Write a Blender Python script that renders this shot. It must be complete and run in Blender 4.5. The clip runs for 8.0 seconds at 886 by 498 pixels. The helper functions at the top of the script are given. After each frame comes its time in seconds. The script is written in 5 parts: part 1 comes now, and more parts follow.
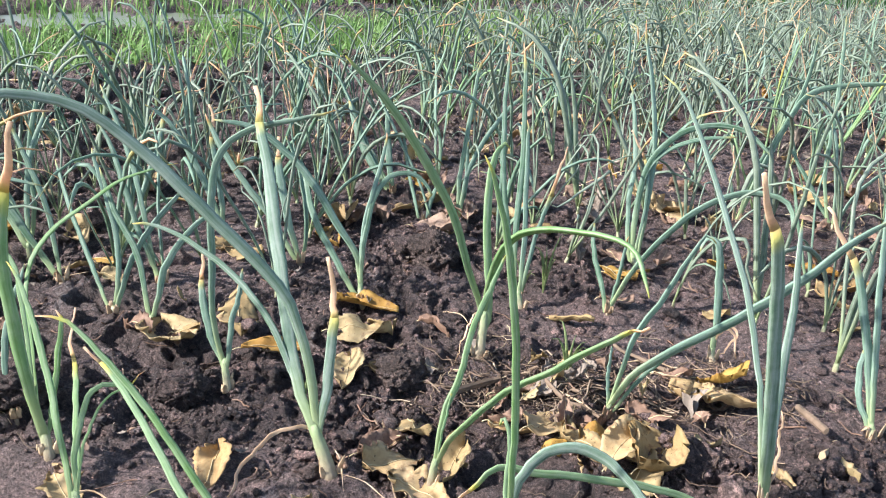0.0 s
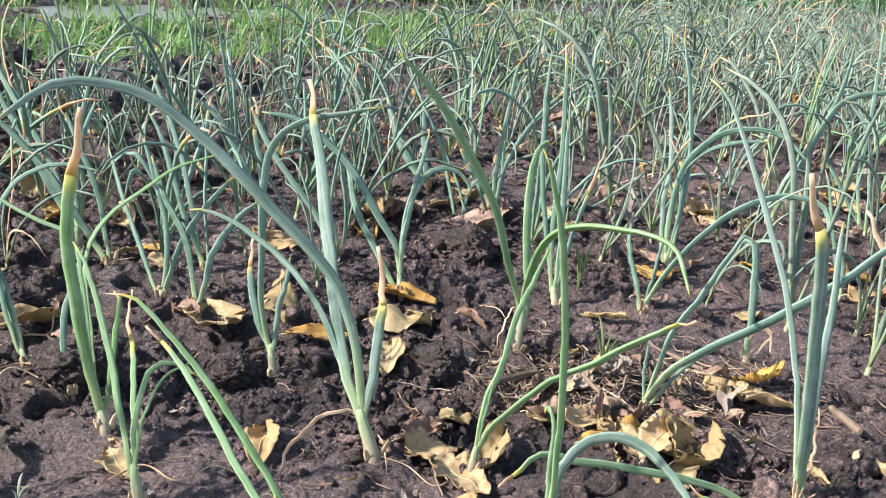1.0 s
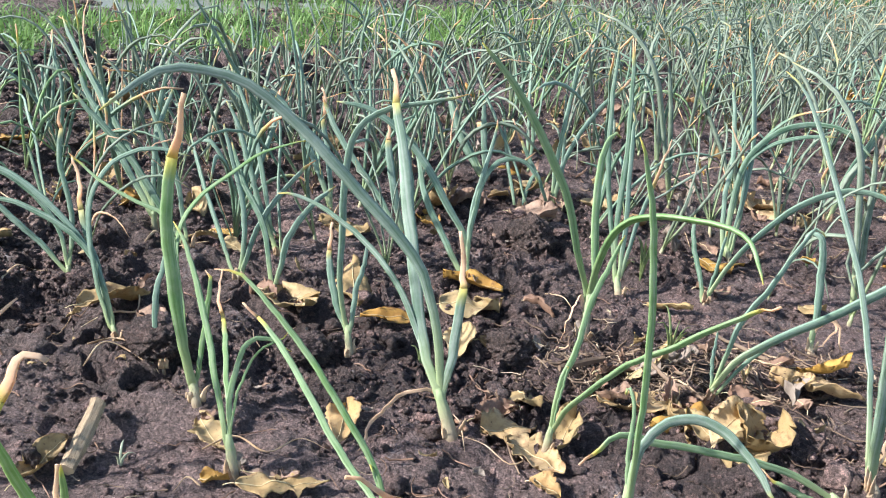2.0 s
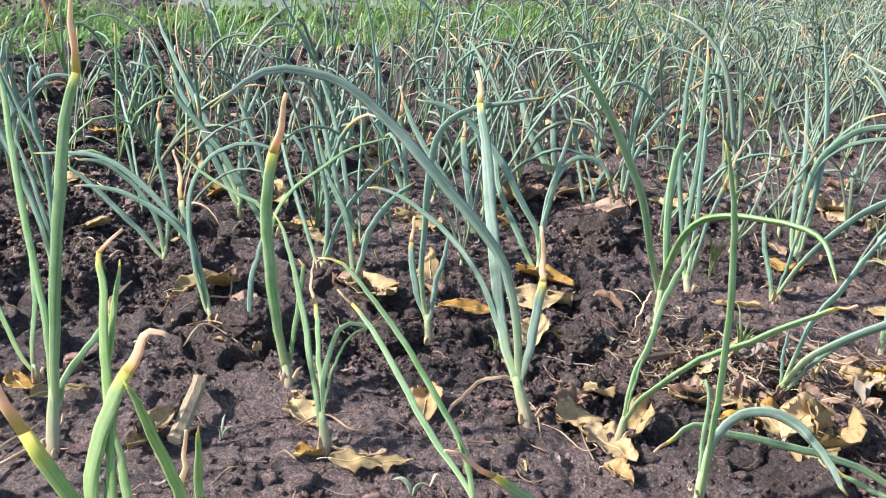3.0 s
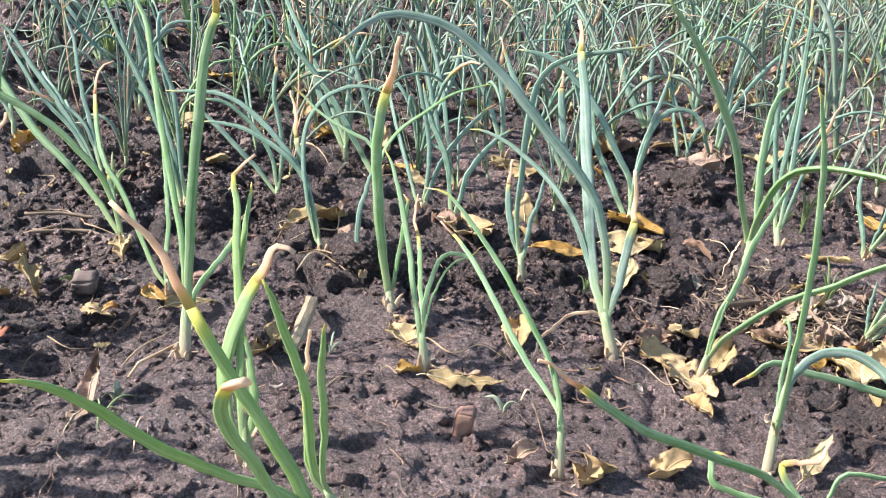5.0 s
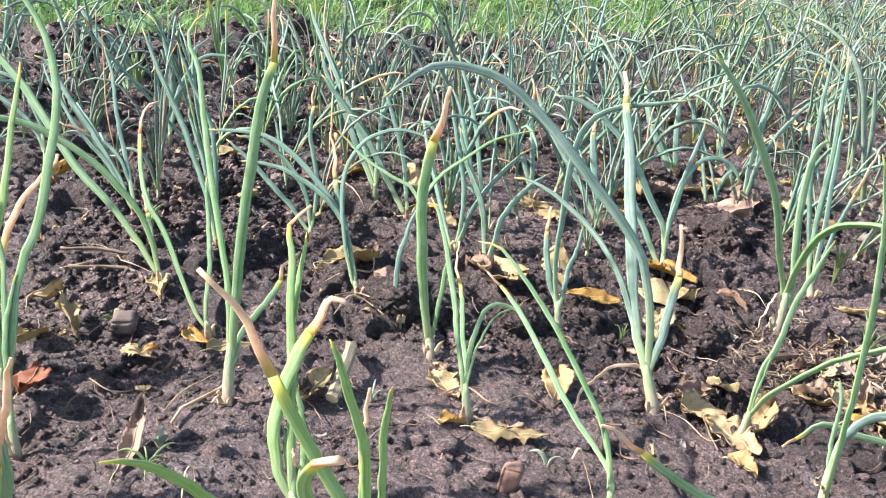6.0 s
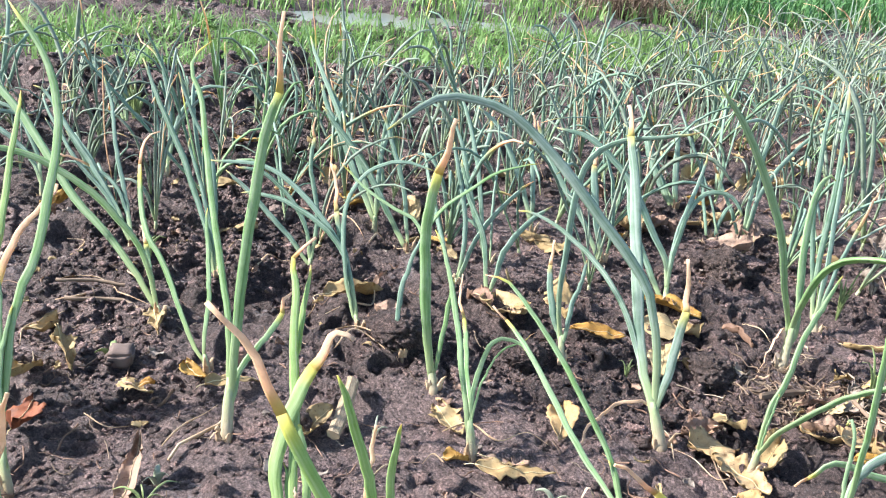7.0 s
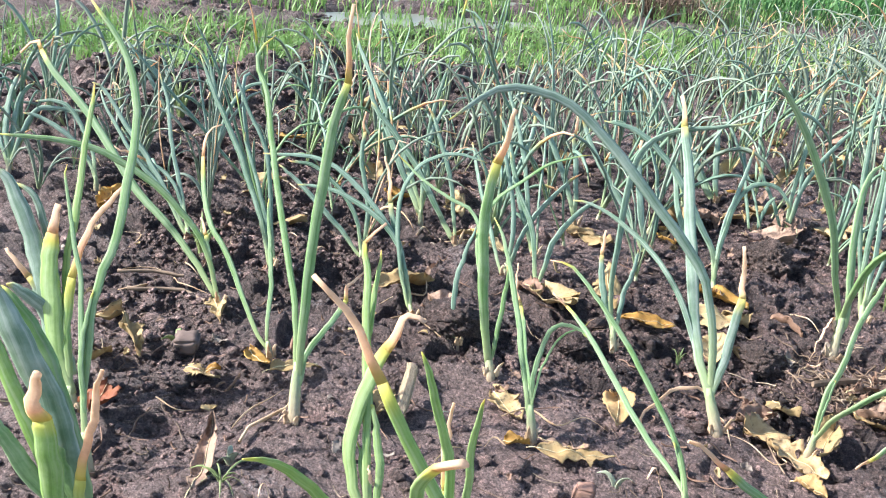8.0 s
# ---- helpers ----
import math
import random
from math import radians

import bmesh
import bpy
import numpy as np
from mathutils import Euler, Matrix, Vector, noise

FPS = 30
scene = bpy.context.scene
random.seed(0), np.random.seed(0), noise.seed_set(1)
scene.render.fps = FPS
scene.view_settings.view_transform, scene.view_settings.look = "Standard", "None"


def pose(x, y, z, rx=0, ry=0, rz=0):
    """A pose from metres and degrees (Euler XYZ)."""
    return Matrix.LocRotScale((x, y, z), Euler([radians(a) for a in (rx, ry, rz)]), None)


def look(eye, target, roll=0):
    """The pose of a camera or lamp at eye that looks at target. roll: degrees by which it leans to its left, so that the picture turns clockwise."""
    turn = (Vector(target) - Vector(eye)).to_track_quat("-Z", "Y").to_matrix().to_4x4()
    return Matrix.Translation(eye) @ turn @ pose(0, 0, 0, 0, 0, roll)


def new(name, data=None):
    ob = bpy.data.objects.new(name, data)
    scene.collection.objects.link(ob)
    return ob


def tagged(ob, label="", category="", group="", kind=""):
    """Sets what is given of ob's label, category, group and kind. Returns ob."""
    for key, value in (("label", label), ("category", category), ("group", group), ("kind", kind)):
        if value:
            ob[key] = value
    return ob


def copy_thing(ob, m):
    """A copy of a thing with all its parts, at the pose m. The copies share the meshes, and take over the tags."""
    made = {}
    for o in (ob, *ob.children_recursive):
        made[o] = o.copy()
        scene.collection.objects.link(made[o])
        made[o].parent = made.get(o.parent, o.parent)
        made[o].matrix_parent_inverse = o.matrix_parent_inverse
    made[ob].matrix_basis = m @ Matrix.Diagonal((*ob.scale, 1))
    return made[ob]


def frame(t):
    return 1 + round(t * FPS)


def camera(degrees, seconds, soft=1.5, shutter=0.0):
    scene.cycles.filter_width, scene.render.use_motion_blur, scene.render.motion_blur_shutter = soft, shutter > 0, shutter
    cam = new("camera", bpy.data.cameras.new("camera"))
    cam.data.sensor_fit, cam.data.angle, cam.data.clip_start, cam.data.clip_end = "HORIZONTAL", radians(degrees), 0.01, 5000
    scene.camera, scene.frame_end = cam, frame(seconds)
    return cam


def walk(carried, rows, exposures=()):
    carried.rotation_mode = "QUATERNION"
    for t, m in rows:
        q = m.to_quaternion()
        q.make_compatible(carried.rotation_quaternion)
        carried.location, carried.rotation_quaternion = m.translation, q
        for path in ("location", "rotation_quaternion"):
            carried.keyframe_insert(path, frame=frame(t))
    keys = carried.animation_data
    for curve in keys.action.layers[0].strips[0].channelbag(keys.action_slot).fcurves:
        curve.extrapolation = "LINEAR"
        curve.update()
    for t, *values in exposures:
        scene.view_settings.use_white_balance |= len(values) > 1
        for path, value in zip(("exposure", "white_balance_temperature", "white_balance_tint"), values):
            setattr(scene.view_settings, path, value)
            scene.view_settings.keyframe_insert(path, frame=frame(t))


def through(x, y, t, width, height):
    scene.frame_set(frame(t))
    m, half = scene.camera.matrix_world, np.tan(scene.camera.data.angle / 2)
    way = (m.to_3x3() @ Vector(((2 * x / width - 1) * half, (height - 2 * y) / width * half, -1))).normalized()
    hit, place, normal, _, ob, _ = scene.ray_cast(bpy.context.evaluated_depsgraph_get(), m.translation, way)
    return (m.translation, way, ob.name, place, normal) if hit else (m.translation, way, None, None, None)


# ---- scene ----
cam = camera(54.9, 8.0, soft=1.1)
PATH = [
    (0, (0.004, 0.018, 0.395), (-0.044, 1.877, -0.341), 5.1),
    (0.5, (-0.009, 0.001, 0.395), (-0.078, 1.86, -0.339), 5.7),
    (1, (-0.016, -0.002, 0.394), (-0.107, 1.854, -0.346), 6.1),
    (1.5, (-0.032, -0.012, 0.388), (-0.151, 1.839, -0.361), 6.3),
    (3, (-0.069, -0.063, 0.4), (-0.356, 1.756, -0.38), 5.9),
    (3.5, (-0.063, -0.078, 0.403), (-0.398, 1.727, -0.392), 5.9),
    (4, (-0.058, -0.087, 0.41), (-0.431, 1.705, -0.397), 5.6),
    (4.5, (-0.052, -0.096, 0.4), (-0.491, 1.656, -0.458), 4.9),
    (4.7, (-0.055, -0.105, 0.399), (-0.506, 1.633, -0.481), 5.1),
    (5.8, (-0.103, -0.123, 0.412), (-0.58, 1.615, -0.456), 6.9),
    (6, (-0.108, -0.117, 0.415), (-0.582, 1.638, -0.418), 7.0),
    (6.5, (-0.112, -0.112, 0.409), (-0.585, 1.663, -0.38), 7.1),
    (7, (-0.12, -0.111, 0.41), (-0.594, 1.677, -0.351), 7.4),
    (7.5, (-0.129, -0.115, 0.407), (-0.604, 1.674, -0.351), 7.3),
    (8, (-0.145, -0.138, 0.401), (-0.665, 1.637, -0.361), 6.7),
]
EXPOSURE = [(0.0, 1.22), (1.5, 1.20), (3.5, 1.28), (4.7, 1.40), (6.0, 1.60), (8.0, 1.58)]
walk(cam, [(t, look(eye, target, roll)) for t, eye, target, roll in PATH], EXPOSURE)

# ---- daylight: a low warm sun over the beds, clear sky ----
SUN_AZ, SUN_EL = radians(-106), radians(35)      # azimuth from +y towards +x, elevation
world = bpy.data.worlds.new("world")
scene.world = world
world.use_nodes = True
sky = world.node_tree.nodes.new("ShaderNodeTexSky")
sky.sky_type, sky.sun_disc = "NISHITA", False
sky.sun_elevation, sky.sun_rotation = SUN_EL, SUN_AZ
world.node_tree.links.new(sky.outputs[0], world.node_tree.nodes["Background"].inputs[0])
world.node_tree.nodes["Background"].inputs[1].default_value = 0.122
sun = new("sun", bpy.data.lights.new("sun", "SUN"))
sun.data.energy, sun.data.angle, sun.data.color = 4.7, radians(1.6), (1.0, 0.96, 0.925)
toward = Vector((math.sin(SUN_AZ) * math.cos(SUN_EL), math.cos(SUN_AZ) * math.cos(SUN_EL), math.sin(SUN_EL)))
sun.matrix_world = look(toward * 30, (0, 0, 0))


# ---- materials ----
def nodes(name, rough=0.6):
    mat = bpy.data.materials.new(name)
    mat.use_nodes = True
    tree = mat.node_tree
    bsdf = tree.nodes["Principled BSDF"]
    bsdf.inputs["Roughness"].default_value = rough
    return mat, tree, bsdf


def tex_noise(tree, scale, detail=4.0, rough=0.6, coord="Object", stretch=None):
    tc = tree.nodes.new("ShaderNodeTexCoord")
    out = tc.outputs[coord]
    if stretch:
        mp = tree.nodes.new("ShaderNodeMapping")
        mp.inputs["Scale"].default_value = stretch
        tree.links.new(out, mp.inputs[0])
        out = mp.outputs[0]
    n = tree.nodes.new("ShaderNodeTexNoise")
    n.inputs["Scale"].default_value, n.inputs["Detail"].default_value, n.inputs["Roughness"].default_value = scale, detail, rough
    tree.links.new(out, n.inputs[0])
    return n.outputs["Fac"]


def ramp(tree, fac, *stops):
    r = tree.nodes.new("ShaderNodeValToRGB")
    els = r.color_ramp.elements
    while len(els) < len(stops):
        els.new(0.5)
    for el, (at, colour) in zip(els, stops):
        el.position, el.color = at, (*colour, 1)
    tree.links.new(fac, r.inputs[0])
    return r.outputs[0]


def mix(tree, fac, a, b, kind="MIX"):
    m = tree.nodes.new("ShaderNodeMix")
    m.data_type, m.blend_type = "RGBA", kind
    for sock, v in ((m.inputs[0], fac), (m.inputs[6], a), (m.inputs[7], b)):
        if isinstance(v, (int, float)):
            sock.default_value = v
        elif isinstance(v, tuple):
            sock.default_value = (*v, 1)
        else:
            tree.links.new(v, sock)
    return m.outputs[2]


def bump(tree, bsdf, fac, strength, distance):
    b = tree.nodes.new("ShaderNodeBump")
    b.inputs["Strength"].default_value, b.inputs["Distance"].default_value = strength, distance
    tree.links.new(fac, b.inputs["Height"])
    tree.links.new(b.outputs[0], bsdf.inputs["Normal"])


def attr(tree, name):
    a = tree.nodes.new("ShaderNodeAttribute")
    a.attribute_name = name
    return a.outputs["Fac"]


def rnd(tree):
    return tree.nodes.new("ShaderNodeObjectInfo").outputs["Random"]


def translucent(tree, bsdf, colour, share, more=None):
    """Lets part of the light shine through a thin leaf."""
    t = tree.nodes.new("ShaderNodeBsdfTranslucent")
    tree.links.new(colour, t.inputs[0])
    m = tree.nodes.new("ShaderNodeMixShader")
    m.inputs[0].default_value = share
    if more:
        tree.links.new(more, m.inputs[0])
    tree.links.new(bsdf.outputs[0], m.inputs[1])
    tree.links.new(t.outputs[0], m.inputs[2])
    tree.links.new(m.outputs[0], tree.nodes["Material Output"].inputs[0])


def crumbs(tree, scale, warp):
    """Rounded crumb relief and a grey value of its own for each crumb."""
    tc = tree.nodes.new("ShaderNodeTexCoord")
    n = tree.nodes.new("ShaderNodeTexNoise")
    n.inputs["Scale"].default_value, n.inputs["Detail"].default_value = scale * 0.6, 4
    tree.links.new(tc.outputs["Object"], n.inputs[0])
    shift = tree.nodes.new("ShaderNodeMixRGB")
    shift.blend_type = "LINEAR_LIGHT"
    shift.inputs[0].default_value = warp
    tree.links.new(tc.outputs["Object"], shift.inputs[1])
    tree.links.new(n.outputs["Color"], shift.inputs[2])
    v = tree.nodes.new("ShaderNodeTexVoronoi")
    v.inputs["Scale"].default_value = scale
    tree.links.new(shift.outputs[0], v.inputs["Vector"])
    grey = tree.nodes.new("ShaderNodeRGBToBW")
    tree.links.new(v.outputs["Color"], grey.inputs[0])
    return v.outputs["Distance"], grey.outputs[0]


def calc(tree, kind, a, b):
    m = tree.nodes.new("ShaderNodeMath")
    m.operation = kind
    for sock, v in zip(m.inputs, (a, b)):
        if isinstance(v, (int, float)):
            sock.default_value = v
        else:
            tree.links.new(v, sock)
    return m.outputs[0]


def make_soil(name, lo, hi, grey, loose=False):
    mat, tree, bsdf = nodes(name, 0.7)
    big = calc(tree, "ADD", calc(tree, "MULTIPLY", tex_noise(tree, 7, 5, 0.6), 0.6), calc(tree, "MULTIPLY", tex_noise(tree, 31, 6, 0.7), 0.4))
    fine = tex_noise(tree, 230, 8, 0.75)
    col = mix(tree, ramp(tree, big, (0.38, (0, 0, 0)), (0.60, (1, 1, 1))), lo, hi)
    d1, g1 = crumbs(tree, 150, 0.006)
    d2, g2 = crumbs(tree, 390, 0.0026)
    crusted = attr(tree, "crust")
    col = mix(tree, calc(tree, "MULTIPLY", crusted, 0.80), col, tuple(c * 1.22 for c in hi))
    col = mix(tree, 0.85, col, ramp(tree, fine, (0.34, (0.18, 0.17, 0.17)), (0.5, (0.78, 0.76, 0.75)), (0.64, (1.35, 1.33, 1.32))), "MULTIPLY")
    col = mix(tree, 0.40, col, ramp(tree, g1, (0.2, (0.50, 0.48, 0.47)), (0.5, (0.95, 0.95, 0.95)), (0.8, (1.35, 1.33, 1.3))), "MULTIPLY")
    col = mix(tree, 0.5, col, ramp(tree, g2, (0.2, (0.5, 0.49, 0.48)), (0.5, (0.95, 0.95, 0.95)), (0.8, (1.5, 1.47, 1.42))), "MULTIPLY")
    col = mix(tree, 0.8, col, ramp(tree, tex_noise(tree, 560, 6, 0.75), (0.36, (0.30, 0.29, 0.29)), (0.52, (1.0, 1.0, 1.0)), (0.66, (1.9, 1.86, 1.82))), "MULTIPLY")
    if loose:        # each crumb dried to a shade of its own
        isle = tree.nodes.new("ShaderNodeNewGeometry").outputs["Random Per Island"]
        col = mix(tree, 1.0, col, ramp(tree, isle, (0.0, (0.75, 0.73, 0.72)), (0.5, (1.25, 1.23, 1.21)), (1.0, (2.8, 2.7, 2.6))), "MULTIPLY")
    # brick-red earth here and there, pale dried crust and ash-like flecks
    col = mix(tree, ramp(tree, tex_noise(tree, 17, 5, 0.65), (0.55, (0, 0, 0)), (0.75, (0.5, 0.5, 0.5))), col, mix(tree, 1.0, col, (1.3, 1.0, 0.9), "MULTIPLY"))
    crust = calc(tree, "MULTIPLY", tex_noise(tree, 11, 6, 0.7), calc(tree, "ADD", 0.45, tex_noise(tree, 160, 6, 0.75)))
    col = mix(tree, ramp(tree, crust, (0.58, (0, 0, 0)), (0.74, (0.75, 0.75, 0.75))), col, grey)
    tree.links.new(col, bsdf.inputs["Base Color"])
    height = calc(tree, "ADD", calc(tree, "MULTIPLY", tex_noise(tree, 95, 6, 0.7), 0.55), calc(tree, "MULTIPLY", tex_noise(tree, 300, 7, 0.8), 0.85))
    height = calc(tree, "SUBTRACT", height, calc(tree, "MULTIPLY", d1, 0.22))
    height = calc(tree, "SUBTRACT", height, calc(tree, "MULTIPLY", d2, 0.18))
    height = calc(tree, "MULTIPLY", height, calc(tree, "SUBTRACT", 1.0, calc(tree, "MULTIPLY", crusted, 0.20)))
    tree.links.new(ramp(tree, crusted, (0.3, (0.74, 0.74, 0.74)), (1.0, (0.60, 0.60, 0.60))), bsdf.inputs["Roughness"])
    bump(tree, bsdf, height, 1.0, 0.024)
    return mat


SOIL = make_soil("soil", (0.078, 0.055, 0.054), (0.262, 0.192, 0.188), (0.46, 0.41, 0.42))
CLOD = make_soil("crumbled_soil", (0.080, 0.055, 0.054), (0.235, 0.169, 0.164), (0.40, 0.36, 0.36), True)

DRY_CLOD = make_soil("dry_clod", (0.100, 0.072, 0.066), (0.270, 0.198, 0.184), (0.44, 0.39, 0.38))


def make_leaf(name, one, two, yellow, through, wax):
    """Hollow onion leaf: waxy green, pale at the foot, tan and papery where dry."""
    mat, tree, bsdf = nodes(name, 0.5)
    bsdf.inputs["Specular IOR Level"].default_value = 0.30
    add = tree.nodes.new("ShaderNodeMath")
    add.operation = "ADD"
    tree.links.new(rnd(tree), add.inputs[0])
    tree.links.new(tree.nodes.new("ShaderNodeNewGeometry").outputs["Random Per Island"], add.inputs[1])
    fract = tree.nodes.new("ShaderNodeMath")
    fract.operation = "FRACT"
    tree.links.new(add.outputs[0], fract.inputs[0])
    col = mix(tree, fract.outputs[0], one, two)
    bloom = tex_noise(tree, 60, 5, 0.65)
    col = mix(tree, ramp(tree, bloom, (0.40, (0, 0, 0)), (0.70, (0.5, 0.5, 0.5))), col, wax)
    veins = tex_noise(tree, 16, 4, 0.6, "UV", (9.0, 0.8, 1.0))
    col = mix(tree, 0.14, col, ramp(tree, veins, (0.32, (0.42, 0.52, 0.42)), (0.62, (1, 1, 1))), "MULTIPLY")
    # broad waxy streaks that paint lit edges and shaded halves into the colour
    light_streak = tex_noise(tree, 2.2, 4, 0.6, "UV", (4.0, 0.35, 1.0))
    col = mix(tree, ramp(tree, light_streak, (0.50, (0, 0, 0)), (0.62, (0.60, 0.60, 0.60))), col, mix(tree, 0.25, wax, (0.50, 0.56, 0.42)))
    col = mix(tree, 0.55, col, ramp(tree, light_streak, (0.36, (0.40, 0.52, 0.36)), (0.47, (1, 1, 1))), "MULTIPLY")
    # weathered blotches and pale scratches along the blade
    worn = tex_noise(tree, 3.0, 6, 0.7, "UV", (3.0, 5.0, 1.0))
    col = mix(tree, 0.45, col, ramp(tree, worn, (0.34, (0.62, 0.68, 0.58)), (0.5, (1, 1, 1)), (0.68, (1.18, 1.16, 1.12))), "MULTIPLY")
    col = mix(tree, attr(tree, "foot"), col, (0.34, 0.42, 0.21))
    dry = attr(tree, "dry")
    col = mix(tree, ramp(tree, dry, (0.10, (0, 0, 0)), (0.45, (1, 1, 1))), col, yellow)
    husk = ramp(tree, dry, (0.45, (0.72, 0.46, 0.20)), (0.70, (0.86, 0.52, 0.31)), (1.0, (0.80, 0.58, 0.41)))
    husk = mix(tree, calc(tree, "MULTIPLY", rnd(tree), 0.35), husk, (0.74, 0.60, 0.46))
    husk = mix(tree, 0.55, husk, ramp(tree, tex_noise(tree, 90, 5, 0.7), (0.3, (0.62, 0.52, 0.42)), (0.6, (1, 1, 1))), "MULTIPLY")
    col = mix(tree, ramp(tree, dry, (0.38, (0, 0, 0)), (0.72, (1, 1, 1))), col, husk)
    tree.links.new(col, bsdf.inputs["Base Color"])
    tree.links.new(ramp(tree, dry, (0.3, (0.50, 0.50, 0.50)), (0.6, (0.85, 0.85, 0.85))), bsdf.inputs["Roughness"])
    bump(tree, bsdf, veins, 0.18, 0.0010)
    translucent(tree, bsdf, mix(tree, 1.0, col, (1.06, 1.05, 0.82), "MULTIPLY"), through, ramp(tree, dry, (0.2, (through,) * 3), (0.6, (0.36, 0.36, 0.36))))
    return mat


LEAF = make_leaf("onion_leaf", (0.094, 0.182, 0.110), (0.182, 0.285, 0.225), (0.42, 0.40, 0.16), 0.12, (0.30, 0.40, 0.34))
DULL_LEAF = make_leaf("weathered_onion_leaf", (0.100, 0.156, 0.104), (0.200, 0.252, 0.196), (0.40, 0.36, 0.17), 0.12, (0.33, 0.38, 0.33))
# waxy bluish-white leaf, its base colour also lightened to paint in sunshine
SUNLIT_LEAF = make_leaf("sunlit_bluish_white_onion_leaf", (0.148, 0.240, 0.162), (0.220, 0.312, 0.250), (0.55, 0.52, 0.15), 0.14, (0.40, 0.47, 0.43))
GREEN_LEAF = make_leaf("green_onion_leaf", (0.190, 0.345, 0.120), (0.250, 0.390, 0.205), (0.58, 0.55, 0.12), 0.26, (0.40, 0.51, 0.34))
LIME_LEAF = make_leaf("yellow_green_onion_leaf", (0.250, 0.415, 0.105), (0.310, 0.450, 0.175), (0.62, 0.58, 0.12), 0.30, (0.43, 0.55, 0.30))


def make_plain(name, stops, scale, rough, coord="Object", stretch=None, relief=0.0008, glow_through=0.0, vary=None):
    mat, tree, bsdf = nodes(name, rough)
    n = tex_noise(tree, scale, 6, 0.65, coord, stretch)
    col = ramp(tree, n, *stops)
    if vary:
        col = mix(tree, rnd(tree), col, mix(tree, 1.0, col, vary, "MULTIPLY"))
    tree.links.new(col, bsdf.inputs["Base Color"])
    bump(tree, bsdf, n, 0.6, relief)
    if glow_through:
        translucent(tree, bsdf, col, glow_through)
    return mat


def make_stem():
    mat, tree, bsdf = nodes("pale_stem", 0.5)
    fibre = tex_noise(tree, 18, 5, 0.65, "UV", (9, 0.7, 1))
    col = ramp(tree, fibre, (0.3, (0.27, 0.22, 0.13)), (0.55, (0.42, 0.36, 0.25)), (0.8, (0.31, 0.22, 0.14)))
    col = mix(tree, ramp(tree, attr(tree, "foot"), (0.0, (1, 1, 1)), (0.75, (0, 0, 0))), col, (0.30, 0.40, 0.20))
    earth = mix(tree, tex_noise(tree, 90, 5, 0.7), (0.10, 0.07, 0.05), (0.45, 0.33, 0.22))
    col = mix(tree, attr(tree, "dry"), col, earth)
    tree.links.new(col, bsdf.inputs["Base Color"])
    bump(tree, bsdf, fibre, 0.6, 0.001)
    return mat


STEM = make_stem()
HUSK = make_plain("papery_husk", ((0.28, (0.30, 0.18, 0.10)), (0.5, (0.58, 0.42, 0.27)), (0.75, (0.76, 0.66, 0.50))), 60, 0.8, relief=0.002, glow_through=0.2)


def make_dead(name, dark, mid, pale, spot, vary):
    """Withered tree leaf: blotched, with dark specks and browned patches."""
    mat, tree, bsdf = nodes(name, 0.68)
    col = ramp(tree, tex_noise(tree, 42, 6, 0.7), (0.28, dark), (0.46, mid), (0.74, pale))
    patch = ramp(tree, tex_noise(tree, 75, 4, 0.6, stretch=(1, 1, 1)), (0.56, (0, 0, 0)), (0.68, (0.85, 0.85, 0.85)))
    col = mix(tree, patch, col, spot)
    speck = ramp(tree, tex_noise(tree, 420, 2, 0.5), (0.66, (0, 0, 0)), (0.74, (0.8, 0.8, 0.8)))
    col = mix(tree, speck, col, (0.09, 0.05, 0.03))
    col = mix(tree, rnd(tree), col, mix(tree, 1.0, col, vary, "MULTIPLY"))
    tree.links.new(col, bsdf.inputs["Base Color"])
    bump(tree, bsdf, tex_noise(tree, 150, 5, 0.7), 0.6, 0.002)
    translucent(tree, bsdf, col, 0.2)
    return mat


YELLOW = make_dead("yellow_dead_leaf", (0.33, 0.20, 0.09), (0.50, 0.36, 0.19), (0.58, 0.47, 0.31), (0.28, 0.16, 0.08), (0.84, 0.74, 0.58))
OCHRE = make_dead("ochre_dead_leaf", (0.260, 0.130, 0.037), (0.465, 0.279, 0.065), (0.577, 0.409, 0.130), (0.205, 0.102, 0.037), (0.790, 0.670, 0.558))
PALE = make_dead("bleached_dead_leaf", (0.27, 0.185, 0.095), (0.44, 0.335, 0.175), (0.53, 0.435, 0.270), (0.24, 0.15, 0.08), (0.80, 0.72, 0.60))
BROWN = make_dead("brown_dead_leaf", (0.12, 0.07, 0.05), (0.34, 0.23, 0.17), (0.48, 0.36, 0.28), (0.12, 0.07, 0.04), (0.7, 0.6, 0.55))
STRAW_LEAF = make_dead("grey_dead_leaf", (0.20, 0.16, 0.13), (0.34, 0.29, 0.25), (0.46, 0.41, 0.36), (0.18, 0.13, 0.10), (0.75, 0.7, 0.66))
RUST = make_dead("rust_red_leaf", (0.13, 0.035, 0.02), (0.25, 0.075, 0.03), (0.36, 0.14, 0.06), (0.14, 0.05, 0.03), (0.8, 0.7, 0.6))
VEIN = make_plain("leaf_rib", ((0.3, (0.50, 0.40, 0.22)), (0.7, (0.70, 0.60, 0.38))), 60, 0.7)


